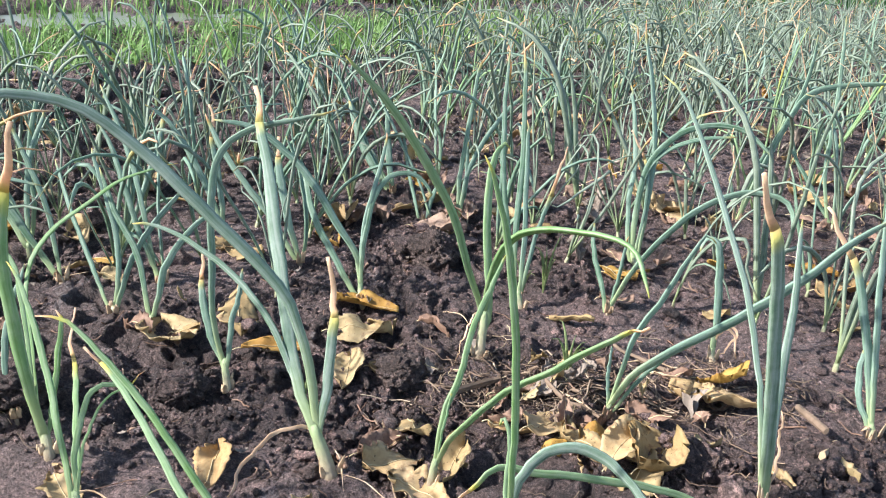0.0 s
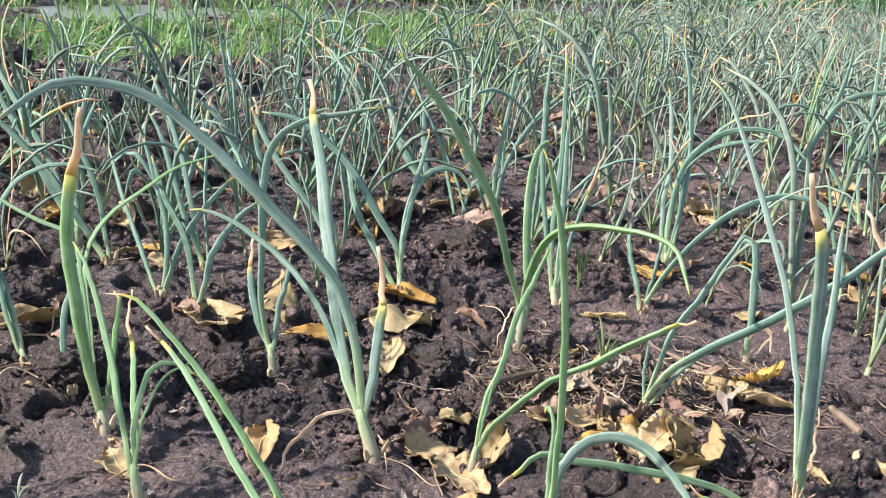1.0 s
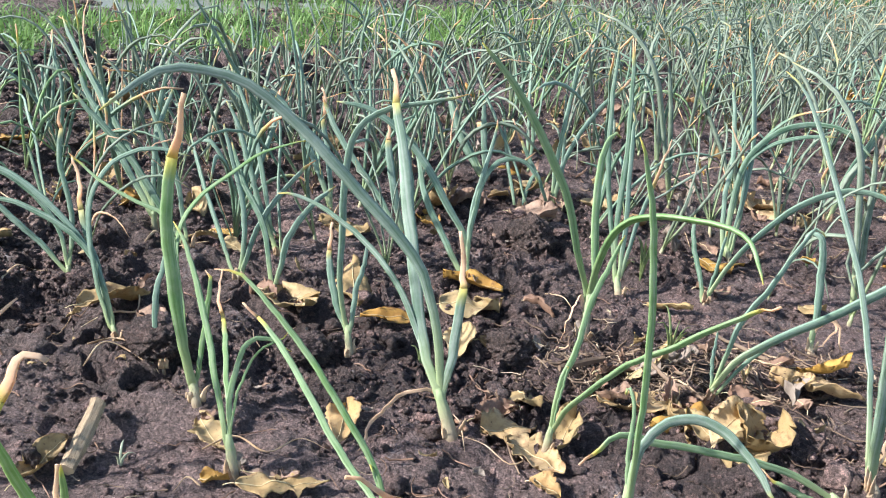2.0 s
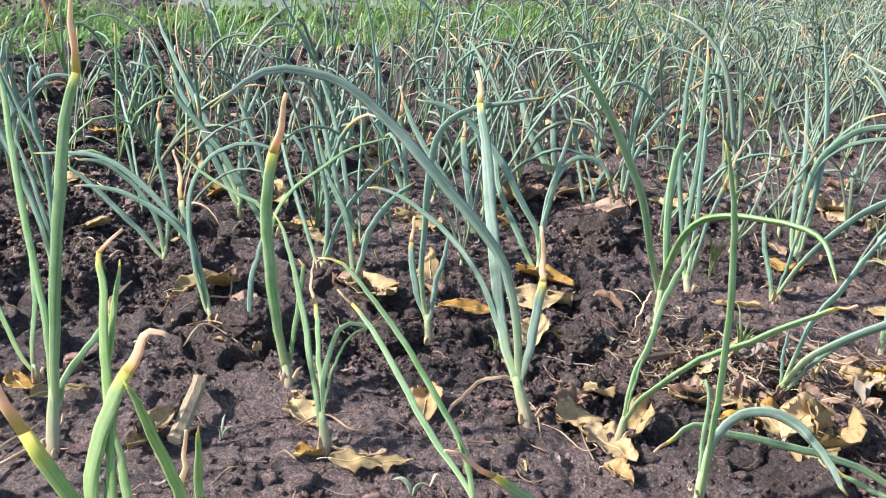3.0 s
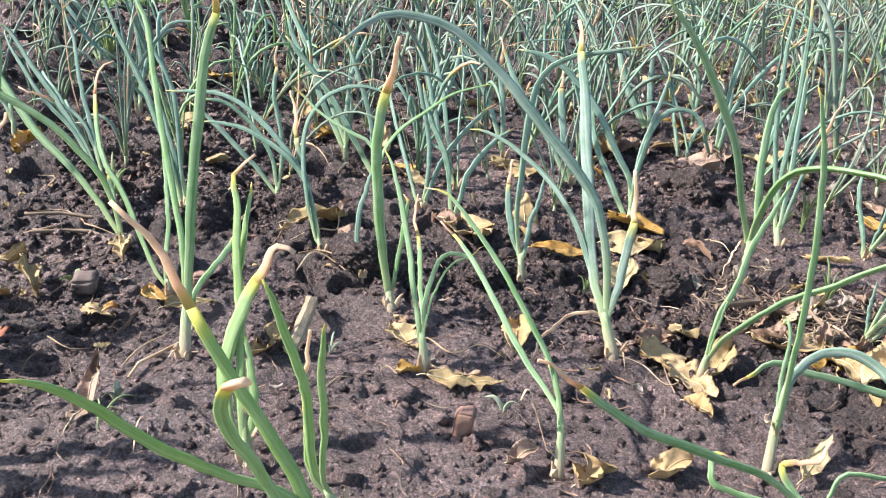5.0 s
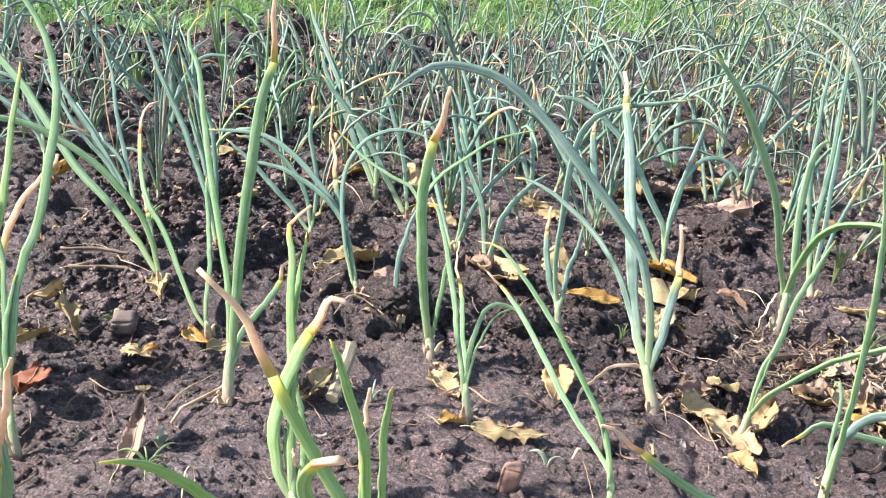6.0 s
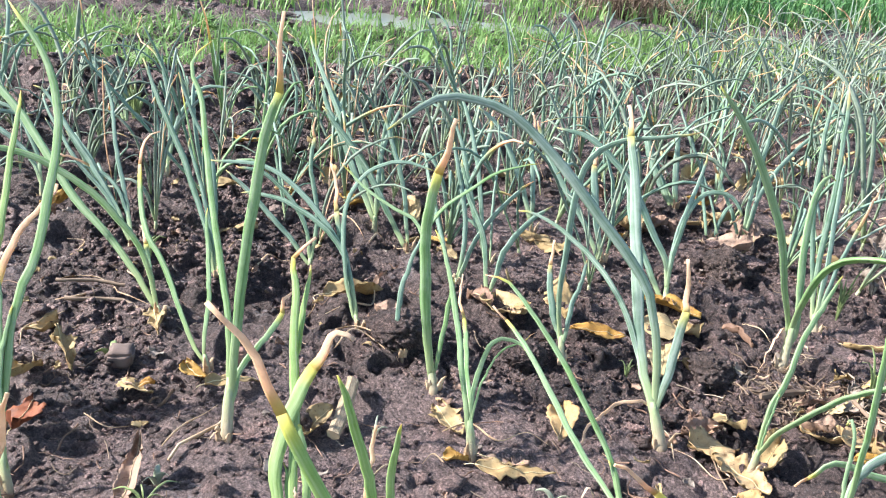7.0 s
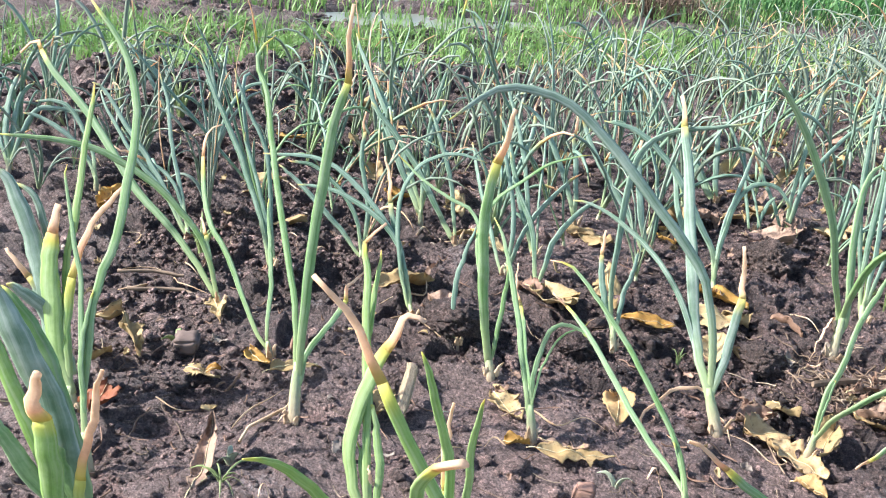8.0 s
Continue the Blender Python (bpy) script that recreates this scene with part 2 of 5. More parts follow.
def make_straw():
    mat, tree, bsdf = nodes("dry_straw", 0.8)
    isle = tree.nodes.new("ShaderNodeNewGeometry").outputs["Random Per Island"]
    col = ramp(tree, isle, (0.0, (0.08, 0.05, 0.035)), (0.45, (0.17, 0.115, 0.080)), (0.8, (0.27, 0.20, 0.14)), (1.0, (0.46, 0.37, 0.27)))
    col = mix(tree, 0.6, col, ramp(tree, tex_noise(tree, 160, 5, 0.7), (0.3, (0.45, 0.42, 0.4)), (0.65, (1, 1, 1))), "MULTIPLY")
    tree.links.new(col, bsdf.inputs["Base Color"])
    return mat


STRAW = make_straw()
WOOD = make_plain("weathered_stalk", ((0.36, (0.16, 0.10, 0.06)), (0.48, (0.40, 0.30, 0.19)), (0.70, (0.56, 0.45, 0.31))), 9, 0.8, "UV", (9, 1.2, 1), 0.003)
BRICK = make_plain("brick_shard", ((0.3, (0.12, 0.07, 0.05)), (0.6, (0.30, 0.17, 0.13))), 60, 0.9, relief=0.004)
STONE = make_plain("grey_stone", ((0.3, (0.085, 0.06, 0.052)), (0.7, (0.17, 0.122, 0.105))), 40, 0.85, relief=0.004)
GRASS = make_plain("young_grass", ((0.25, (0.10, 0.20, 0.045)), (0.5, (0.17, 0.30, 0.080)), (0.8, (0.26, 0.38, 0.15))), 5, 0.5, glow_through=0.28)
WHEAT = make_plain("tall_green_grass", ((0.25, (0.030, 0.095, 0.028)), (0.5, (0.065, 0.175, 0.052)), (0.8, (0.14, 0.29, 0.095))), 4, 0.5, glow_through=0.22)
WEED = make_plain("weed_green", ((0.3, (0.18, 0.25, 0.09)), (0.7, (0.32, 0.38, 0.18))), 30, 0.5, glow_through=0.25)
SPROUT = make_plain("pale_sprout", ((0.3, (0.30, 0.36, 0.24)), (0.7, (0.52, 0.56, 0.44))), 40, 0.5, glow_through=0.25)
WATER, wt, wb = nodes("muddy_water", 0.3)
wb.inputs["Base Color"].default_value = (0.17, 0.175, 0.14, 1)
wb.inputs["IOR"].default_value = 1.33
bump(wt, wb, tex_noise(wt, 35, 3, 0.5), 0.15, 0.004)


# ---- ground: one sheet, finely crumbled where the camera passes ----
def lattice(x, y, seed):
    """Smooth value noise on a unit lattice, for arrays."""
    xi, yi = np.floor(x).astype(np.int64), np.floor(y).astype(np.int64)
    fx, fy = x - xi, y - yi
    fx, fy = fx * fx * fx * (fx * (fx * 6 - 15) + 10), fy * fy * fy * (fy * (fy * 6 - 15) + 10)

    def h(a, b):
        n = (a * 374761393 + b * 668265263 + seed * 1274126177) & 0xFFFFFFFF
        n = ((n ^ (n >> 13)) * 1274126177) & 0xFFFFFFFF
        return ((n ^ (n >> 16)) & 0xFFFF) / 32767.5 - 1.0
    return (h(xi, yi) * (1 - fx) + h(xi + 1, yi) * fx) * (1 - fy) + (h(xi, yi + 1) * (1 - fx) + h(xi + 1, yi + 1) * fx) * fy


def beyond(x, y):
    """Distance past the far edge of the onion bed (its earth ridge lies at -0.3)."""
    return (x + 1.05) * -0.73 + (y - 1.71) * 0.68


def roughness(x, y):
    """0 on the smooth silt crust, 1 on the hoed, cloddy parts."""
    m = lattice(x * 3.1 + 5, y * 3.1 + 2, 11) * 0.5 + lattice(x * 7.3, y * 7.3, 12) * 0.28
    m = m + 0.50 - 0.62 * np.exp(-(((x - 0.22) / 0.20) ** 2 + ((y - 0.83) / 0.12) ** 2)) - 0.5 * np.exp(-(((x + 0.08) / 0.20) ** 2 + ((y - 0.45) / 0.12) ** 2)) + 0.30 * np.clip((-x - 0.22) * 2.2, 0, 1) * np.clip((y - 0.5) / 0.1, 0, 1) - 0.40 * np.clip((0.58 - y) / 0.16, 0, 1) + 0.55 * np.clip((y - 0.52) / 0.2, 0, 1) * np.clip((-0.45 - x) / 0.2, 0, 1)
    return np.clip(m, 0.06, 1.0)


def ground_z(x, y):
    x, y = np.asarray(x, float), np.asarray(y, float)
    r = roughness(x, y)
    z = 0.012 * lattice(x * 2.3, y * 2.3, 1) + 0.006 * lattice(x * 6.1, y * 6.1, 2)
    z = z + 0.0048 * lattice(x * 10, y * 15, 48) + 0.0030 * lattice(x * 19, y * 30, 49)
    a = x * 21 + 0.8 * lattice(x * 30, y * 30, 41)
    b = y * 21 + 0.8 * lattice(x * 30 + 9, y * 30, 42)
    billow = np.abs(lattice(a, b, 3)) * 0.016 + np.abs(lattice(a * 2.3 + 3, b * 2.3, 4)) * 0.007 + lattice(a * 4.7, b * 4.7 + 7, 5) * 0.0035
    # flat-topped plates of trodden earth, broken at their edges
    plates = np.clip(lattice(a * 0.8 + 2, b * 1.1, 43) * 4, -0.5, 0.5) * 0.009 + np.clip(lattice(a * 2.0, b * 2.7 + 4, 44) * 4, -0.5, 0.5) * 0.0055
    z = z + r * (billow - 0.008) + (0.45 + 0.55 * r) * plates + (0.30 + 0.7 * r) * (0.0040 * np.abs(lattice(a * 2.6, b * 3.6, 57)) + 0.0026 * lattice(x * 130, y * 150, 6) + 0.0018 * lattice(x * 210, y * 230, 7) - 0.001)
    s = beyond(x, y)
    ridge = np.exp(-((s + 0.26) / 0.10) ** 2) * np.clip((0.2 - x) / 0.8, 0.15, 1)
    z = z + ridge * (0.026 + 0.014 * lattice(x * 7, y * 7, 8) + 0.020 * np.abs(lattice(x * 19, y * 19, 9)) + 0.012 * np.abs(lattice(x * 45, y * 45, 10)) + 0.006 * lattice(x * 95, y * 95, 45))
    # hollows that hold water beyond the seedling strip, hummocks round them
    t = (x + 1.05) * 0.68 + (y - 1.71) * 0.73
    hollow = np.exp(-((s - 0.77) / 0.19) ** 4 - ((t - 0.78) / 0.62) ** 4) + np.exp(-((s - 1.32) / 0.16) ** 4 - ((t - 0.65) / 1.1) ** 4)
    far = np.clip((s - 0.45) / 0.3, 0, 1) * np.clip((9 - s) / 3, 0, 1)
    return z - 0.034 * hollow + far * (0.014 * np.abs(lattice(x * 6, y * 6, 46)) + 0.010 * np.abs(lattice(x * 15, y * 15, 47)))


def axis(lo, hi, step, far_lo, far_hi):
    """Grid lines: even from lo to hi, then ever wider apart, slowly at first."""
    def outward(v, end, sign):
        out, d = [], step
        while sign * v < sign * end:
            d *= 1.012 if d < 0.035 else 1.08
            v += sign * d
            out.append(v)
        return out
    mid = list(np.arange(lo, hi, step))
    return np.array(outward(lo, far_lo, -1)[::-1] + mid + outward(mid[-1], far_hi, 1))


def sheet(name, xs, ys, height, mat):
    gx, gy = np.meshgrid(xs, ys)
    co = np.stack([gx, gy, height(gx, gy)], -1).reshape(-1, 3)
    nx, ny = len(xs), len(ys)
    i = (np.arange(ny - 1)[:, None] * nx + np.arange(nx - 1)[None]).reshape(-1)
    quads = np.stack([i, i + 1, i + nx + 1, i + nx], -1)
    return numpy_mesh(name, co, quads, mat)


def numpy_mesh(name, co, faces, mat, smooth=True):
    """A mesh object from arrays of corners and of faces that all have the same number of sides."""
    me = bpy.data.meshes.new(name)
    k = faces.shape[1]
    me.vertices.add(len(co))
    me.vertices.foreach_set("co", np.ascontiguousarray(co, dtype=np.float32).ravel())
    me.loops.add(faces.size)
    me.loops.foreach_set("vertex_index", np.ascontiguousarray(faces, dtype=np.int32).ravel())
    me.polygons.add(len(faces))
    me.polygons.foreach_set("loop_start", np.arange(0, faces.size, k, dtype=np.int32))
    me.polygons.foreach_set("use_smooth", np.full(len(faces), smooth))
    me.update(calc_edges=True)
    me.validate()
    me.materials.append(mat)
    return new(name, me)


ground = sheet("ground", axis(-0.68, 0.34, 0.0025, -70, 70), axis(0.26, 0.80, 0.0023, -25, 110), ground_z, SOIL)
spots = np.empty(len(ground.data.vertices) * 3, np.float32)
ground.data.vertices.foreach_get("co", spots)
smooth_silt = np.clip(0.85 - 1.9 * roughness(spots[0::3].astype(float), spots[1::3].astype(float)), 0, 1) * (beyond(spots[0::3], spots[1::3]) < 0)
ground.data.attributes.new("crust", "FLOAT", "POINT").data.foreach_set("value", smooth_silt.astype(np.float32))
tagged(ground, "dark brown crumbly garden soil with clods and crusted patches", "ground", kind="structure")

ICO = bmesh.new()
bmesh.ops.create_icosphere(ICO, subdivisions=2, radius=1.0)
ICO_V = np.array([v.co[:] for v in ICO.verts])
ICO_F = np.array([[v.index for v in f.verts] for f in ICO.faces])
ICO.free()
ICO = bmesh.new()
bmesh.ops.create_icosphere(ICO, subdivisions=1, radius=1.0)
ICO1_V = np.array([v.co[:] for v in ICO.verts])
ICO1_F = np.array([[v.index for v in f.verts] for f in ICO.faces])
ICO.free()


def lumps(name, count, small, large, power, spot_of, mat, label, category, seed, fine=False, smooth=False):
    """Knobbly clods, each of its own shape, settled into the soil."""
    r = np.random.default_rng(seed)
    x, y = spot_of(r, count * 4)
    keep = r.uniform(size=len(x)) < roughness(x, y) ** 1.2 * (0.50 + 0.9 * lattice(x * 14, y * 14, 23)) + 0.06
    x, y = x[keep][:count], y[keep][:count]
    n = len(x)
    size = small + (large - small) * r.uniform(size=n) ** power
    V, F = (ICO_V, ICO_F) if fine else (ICO1_V, ICO1_F)
    off = r.uniform(0, 50, (n, 1, 3))
    p = V[None] + off
    bulge = lattice(p[..., 0] * 1.7, p[..., 1] * 1.7 + p[..., 2] * 1.2, 21) * 0.42 + lattice(p[..., 0] * 4.1 + 9, p[..., 2] * 4.1 + p[..., 1] * 2, 22) * 0.26
    v = V[None] * (1 + bulge + r.uniform(-0.16, 0.16, bulge.shape))[..., None] * r.uniform(0.55, 1.4, (n, 1, 3)) * (1, 1, 0.68)
    a = r.uniform(0, 6.28, (n, 1))
    c, s = np.cos(a), np.sin(a)
    v = np.stack([v[..., 0] * c - v[..., 1] * s, v[..., 0] * s + v[..., 1] * c, v[..., 2]], -1) * size[:, None, None]
    v += np.stack([x, y, ground_z(x, y) + size * 0.12], -1)[:, None]
    f = F[None] + (np.arange(n) * len(V))[:, None, None]
    return tagged(numpy_mesh(name, v.reshape(-1, 3), f.reshape(-1, 3), mat, smooth), label, category, kind="stuff")


def near_spot(r, n):
    y = 0.15 + 1.35 * r.uniform(size=n) ** 1.3
    return -0.55 - 0.5 * y + (0.75 + 0.95 * y) * r.uniform(size=n), y


def close_spot(r, n):
    y = 0.20 + 0.95 * r.uniform(size=n) ** 1.15
    return -0.48 - 0.42 * y + (0.68 + 0.85 * y) * r.uniform(size=n), y


def far_spot(r, n):
    y = r.uniform(0.9, 2.8, n)
    return -0.6 - 0.6 * y + (0.8 + 1.2 * y) * r.uniform(size=n), y


def ridge_spot(r, n):
    t, s = r.uniform(-0.9, 1.3, n), r.normal(-0.32, 0.06, n)
    return -1.05 + 0.68 * t - 0.73 * s, 1.71 + 0.73 * t + 0.68 * s


lumps("soil_crumbs", 58000, 0.0007, 0.0042, 4.0, close_spot, CLOD, "small dark crumbs of broken soil", "soil", 3, False, True)
lumps("soil_clods", 1900, 0.003, 0.011, 3.2, near_spot, CLOD, "rough dark clods of hoed earth", "soil", 4, True, True)
lumps("distant_clods", 2600, 0.004, 0.017, 2.8, far_spot, CLOD, "dark clods of earth between the onion rows", "soil", 5, True)
lumps("ridge_clods", 1800, 0.003, 0.015, 2.8, ridge_spot, CLOD, "dark clods heaped along the earth ridge", "soil", 6, True)


# ---- shared builders ----
def part(name, me, parent, label=""):
    """Links a mesh as one part of a thing."""
    ob = new(name, me)
    ob.parent = parent
    if label:
        ob["label"] = label
    return ob


def spline(pts, n):
    """Catmull-Rom curve through the points, n + 1 samples even in length."""
    p = np.asarray(pts, float)
    p = np.concatenate([[2 * p[0] - p[1]], p, [2 * p[-1] - p[-2]]])
    out = []
    for i in range(1, len(p) - 2):
        t = np.linspace(0, 1, 12, endpoint=False)[:, None]
        a, b, c, d = p[i - 1], p[i], p[i + 1], p[i + 2]
        out.append(0.5 * (2 * b + (c - a) * t + (2 * a - 5 * b + 4 * c - d) * t ** 2 + (3 * b - a - 3 * c + d) * t ** 3))
    q = np.concatenate(out + [p[-2:-1]])
    s = np.r_[0, np.cumsum(np.linalg.norm(np.diff(q, axis=0), axis=1))]
    u = np.linspace(0, s[-1], n + 1)
    return np.stack([np.interp(u, s, q[:, k]) for k in range(3)], -1), s[-1]


def tube(name, line, widths, mat, flat=0.75, face=0.68, sides=8, twist=0.0, foot=None, dry=None, ripple=0.0, seed=0, cut=None, tip_name="dry_tip"):
    """A tapered tube of oval section along a line, with its length and its dryness kept on the mesh. cut: the ring at which
    it falls into two meshes, body and tip."""
    rng = np.random.default_rng(seed)
    n = len(line)
    tan = np.gradient(line, axis=0)
    tan /= np.linalg.norm(tan, axis=1)[:, None] + 1e-9
    side = np.cross(tan[0], (0.31, -0.95, 0.05))
    rings = []
    for i in range(n):
        side = side - tan[i] * (side @ tan[i])
        side /= np.linalg.norm(side) + 1e-9
        up = np.cross(tan[i], side)
        a = np.linspace(0, 2 * np.pi, sides, endpoint=False) + twist * i / n
        w = widths[i] / 2 * (1 + ripple * rng.uniform(-1, 1, sides))
        squash = np.where(np.sin(a) > 0, flat, flat * face)          # rounder back, flatter face
        rings.append(line[i] + (np.cos(a) * w)[:, None] * side + (np.sin(a) * w * squash)[:, None] * up)

    def built(called, lo, hi):
        m = hi - lo
        co = np.concatenate(rings[lo:hi] + [line[lo:lo + 1], line[hi - 1:hi]])
        faces, uvs = [], []
        for i in range(m - 1):
            v0, v1 = (lo + i) / n, (lo + i + 1) / n
            for j in range(sides):
                k = (j + 1) % sides
                faces.append((i * sides + j, i * sides + k, (i + 1) * sides + k, (i + 1) * sides + j))
                uvs += [(j / sides, v0), ((j + 1) / sides, v0), ((j + 1) / sides, v1), (j / sides, v1)]
        a, b = m * sides, m * sides + 1
        for j in range(sides):
            k = (j + 1) % sides
            faces += [(k, j, a), ((m - 1) * sides + j, (m - 1) * sides + k, b)]
            uvs += [(0, 0)] * 3 + [(1, 1)] * 3
        me = bpy.data.meshes.new(called)
        me.from_pydata(co.tolist(), [], faces)
        me.polygons.foreach_set("use_smooth", [True] * len(me.polygons))
        me.uv_layers.new(name="UVMap").data.foreach_set("uv", np.array(uvs, np.float32).ravel())
        for key, values in (("foot", foot), ("dry", dry)):
            if values is not None:
                v = values[lo:hi]
                me.attributes.new(key, "FLOAT", "POINT").data.foreach_set("value", np.r_[np.repeat(v, sides), v[0], v[-1]].astype(np.float32))
        me.materials.append(mat)
        return me
    if cut:
        return built(name, 0, cut + 1), built(tip_name, cut, n)
    return built(name, 0, n)


def onion_leaf(width, dryness, pts, mat, fine=True, seed=0, breadth=0.8):
    """One hollow leaf, millimetres in: widest a third of the way up, pointed, dry from the tip down. A negative width
    stands for a leaf that was cut off blunt."""
    blunt, width = width < 0, abs(width)
    n, sides = (26, 10) if fine else (11, 5)
    width *= breadth if fine else 1.0
    line, length = spline(np.asarray(pts, float) / 1000, n)
    u = np.linspace(0, 1, n + 1)
    w = width / 1000 * np.interp(u, [0, 0.12, 0.38, 0.62, 0.82, 0.94, 1], [0.60, 0.78, 1.0, 0.97, 0.80, 0.55, 0.14])
    rng = np.random.default_rng(seed)
    if dryness > 0.1:            # a dead tip stays blunt and ragged
        w = np.maximum(w, width / 1000 * (0.95 if blunt else 0.46))
    if fine:
        line[2:] += (rng.normal(0, 0.0006, line[2:].shape).cumsum(0)) * 0.6
        w *= 1 + 0.07 * lattice(u * 9 + seed, u * 0, 31)
    edge = 1 - dryness
    dry = np.clip((u - edge) / max(0.09, dryness * 0.5) * 0.7 + 0.22, 0, 1) if dryness > 0.01 else u * 0
    if dryness >= 0.99:
        dry = u * 0 + 1.0
    w = w * (1 if blunt else np.interp(dry, [0.3, 0.7], [1.0, 0.78]))
    if fine and not blunt:       # shrivelled ends twist and kink
        line = line + (rng.normal(0, 0.0016, line.shape).cumsum(0) * np.clip(dry - 0.45, 0, 1)[:, None])
    foot = np.clip(1.15 - u / 0.22, 0, 1)
    cut = int(np.argmax(dry > 0.4)) if fine and 0.1 < dryness < 0.99 else None
    cut = cut if cut and 1 < cut < n - 1 else None
    return tube("leaf", line, w, mat, flat=0.85 if dryness < 0.99 else 0.3, face=0.32, sides=sides, twist=rng.uniform(-2.2, 2.2) if fine else 0.0, foot=foot, dry=dry, ripple=(0.12 if dryness >= 0.99 else 0.02) if fine else 0, seed=seed, cut=cut)


PLANTED = []


def onion(x, y, stem, neck, label, leaves, mat=None, fine=True, other={}):
    """An onion plant: white stem in the soil, leaves as (width, dry share, points) in millimetres from its base."""
    z = float(ground_z(x, y))
    plant = tagged(new("onion_plant"), label, "onion plant", "onion plants in the bed")
    plant.location = (x, y, 0)
    seed = len(PLANTED) * 17 + 3
    stem = stem * 0.85
    PLANTED.append((x, y))
    green = [l for l in leaves if l[1] < 0.99] or leaves
    top = np.mean([np.asarray(l[2]) for l in green], axis=0) / 1000
    top = top * min(1.0, neck / 1000 / max(0.006, top[2]))
    top[2] = max(top[2], 0.012)
    line = spline([(top[0] * -0.3, top[1] * -0.3, z - 0.025), (0, 0, z), top * 0.55 + (0, 0, z * 0.4), top * 1.12], 9 if fine else 4)[0]
    w = stem / 1000 * np.interp(np.linspace(0, 1, len(line)), [0, 0.3, 0.5, 0.8, 1], [1.15, 1.08, 0.95, 0.86, 0.5])
    up = np.clip((line[:, 2] - z) / max(0.01, top[2] - z), 0, 1)
    part("stem", tube("stem", line, w, STEM, flat=1.0, sides=9 if fine else 5, foot=1 - up, dry=np.clip(1 - up * 5, 0, 0.9), ripple=0.05 if fine else 0, seed=seed), plant, "whitish stem")
    for i, l in enumerate(leaves):
        pts = [top * 550] + [np.asarray(p, float) for p in l[2:]]
        if np.linalg.norm(pts[1] - pts[0]) < 4:
            pts.pop(1)
        dry = l[1] >= 0.99
        made = onion_leaf(l[0], l[1], pts, other.get(i, mat or LEAF), fine, seed + i, 1.0 if y < 0.35 else 0.80 if y < 0.58 else 0.92)
        if isinstance(made, tuple):
            part("dry_tip", made[1], part("leaf", made[0], plant), "papery orange-tan dry tip")
        else:
            part("dry_leaf" if dry else "leaf", made, plant, "papery tan dried leaf" if dry else "")
    if fine:
        rng = np.random.default_rng(seed)
        for k in range(3):            # loose papery sheath at the foot
            a = rng.uniform(0, 6.28)
            r = stem / 2000
            d = np.array((math.cos(a), math.sin(a), 0))
            pts = [d * r + (0, 0, z + 0.002), d * r * 1.5 + (0, 0, z + 0.012), d * r * rng.uniform(1.6, 2.6) + (0, 0, z + rng.uniform(0.004, 0.022))]
            line = spline(pts, 6)[0]
            part("sheath", tube("sheath", line, 0.005 * np.array([1, 1, .9, .8, .6, .4, .15]), HUSK, flat=0.2, sides=6, ripple=0.2, seed=seed + k), plant, "torn brown papery sheath")
    return plant


# ---- onion plants nearest the path ----
onion(-0.078, 0.545, 13, 45, 'onion plant with one long arching leaf and orange dry tips', [
    (13.0, 0.14, (-16, 9, 28), (-34, 27, 62), (-51, 54, 111), (-68, 90, 175), (-82, 116, 223), (-96, 134, 257)),
    (10.9, 0.03, (-14, 11, 31), (-22, 20, 74), (-33, 25, 106), (-45, 28, 130), (-69, 28, 157), (-105, 26, 193), (-146, 24, 231), (-183, 18, 257), (-217, 7, 264), (-240, -5, 260), (-267, -31, 235)),
    (6.3, 0.05, (-17, 9, 28), (-29, 20, 50), (-44, 33, 79), (-63, 45, 107), (-91, 56, 133), (-119, 61, 149), (-143, 63, 158), (-166, 62, 161)),
    (9.9, 0.38, (-13, 9, 26), (-9, 17, 62), (-7, 25, 106), (-6, 31, 135), (-9, 34, 156)),
    (5.2, 1.0, (-17, 9, 28), (-35, 3, 32), (-47, -6, 25), (-55, -19, 11), (-58, -32, -4), (-66, -40, -12)),
], SUNLIT_LEAF)
onion(-0.279, 0.520, 10, 25, 'broad-leaved onion plant with orange leaf tip', [
    (12.6, 0.28, (-4, 4, 11), (-14, 8, 51), (-24, 15, 105), (-29, 20, 147), (-26, 27, 194), (-21, 32, 226), (-16, 36, 251)),
    (5.9, 0.1, (-2, 4, 11), (-5, 19, 37), (-7, 33, 63), (-10, 53, 100)),
    (4.7, 0.05, (-15, 18, 46), (-48, 78, 102), (-47, 107, 128), (-28, 137, 147), (-5, 167, 162), (29, 197, 171)),
    (4.4, 0.08, (-17, 17, 46), (-44, 58, 126), (-75, 63, 143), (-109, 67, 157), (-139, 74, 176)),
    (3.9, 1.0, (-2, 1, 4), (-15, 0, 5), (-22, -6, -4)),
], GREEN_LEAF)
onion(-0.323, 0.557, 5, 20, 'small onion plant with drooping bluish leaves', [
    (5.7, 0.03, (-1, 2, 6), (-13, 14, 38), (-16, 30, 76), (-9, 50, 117)),
    (4.6, 0.03, (-2, 2, 6), (-12, 8, 24), (-16, 24, 61), (-14, 37, 90)),
])
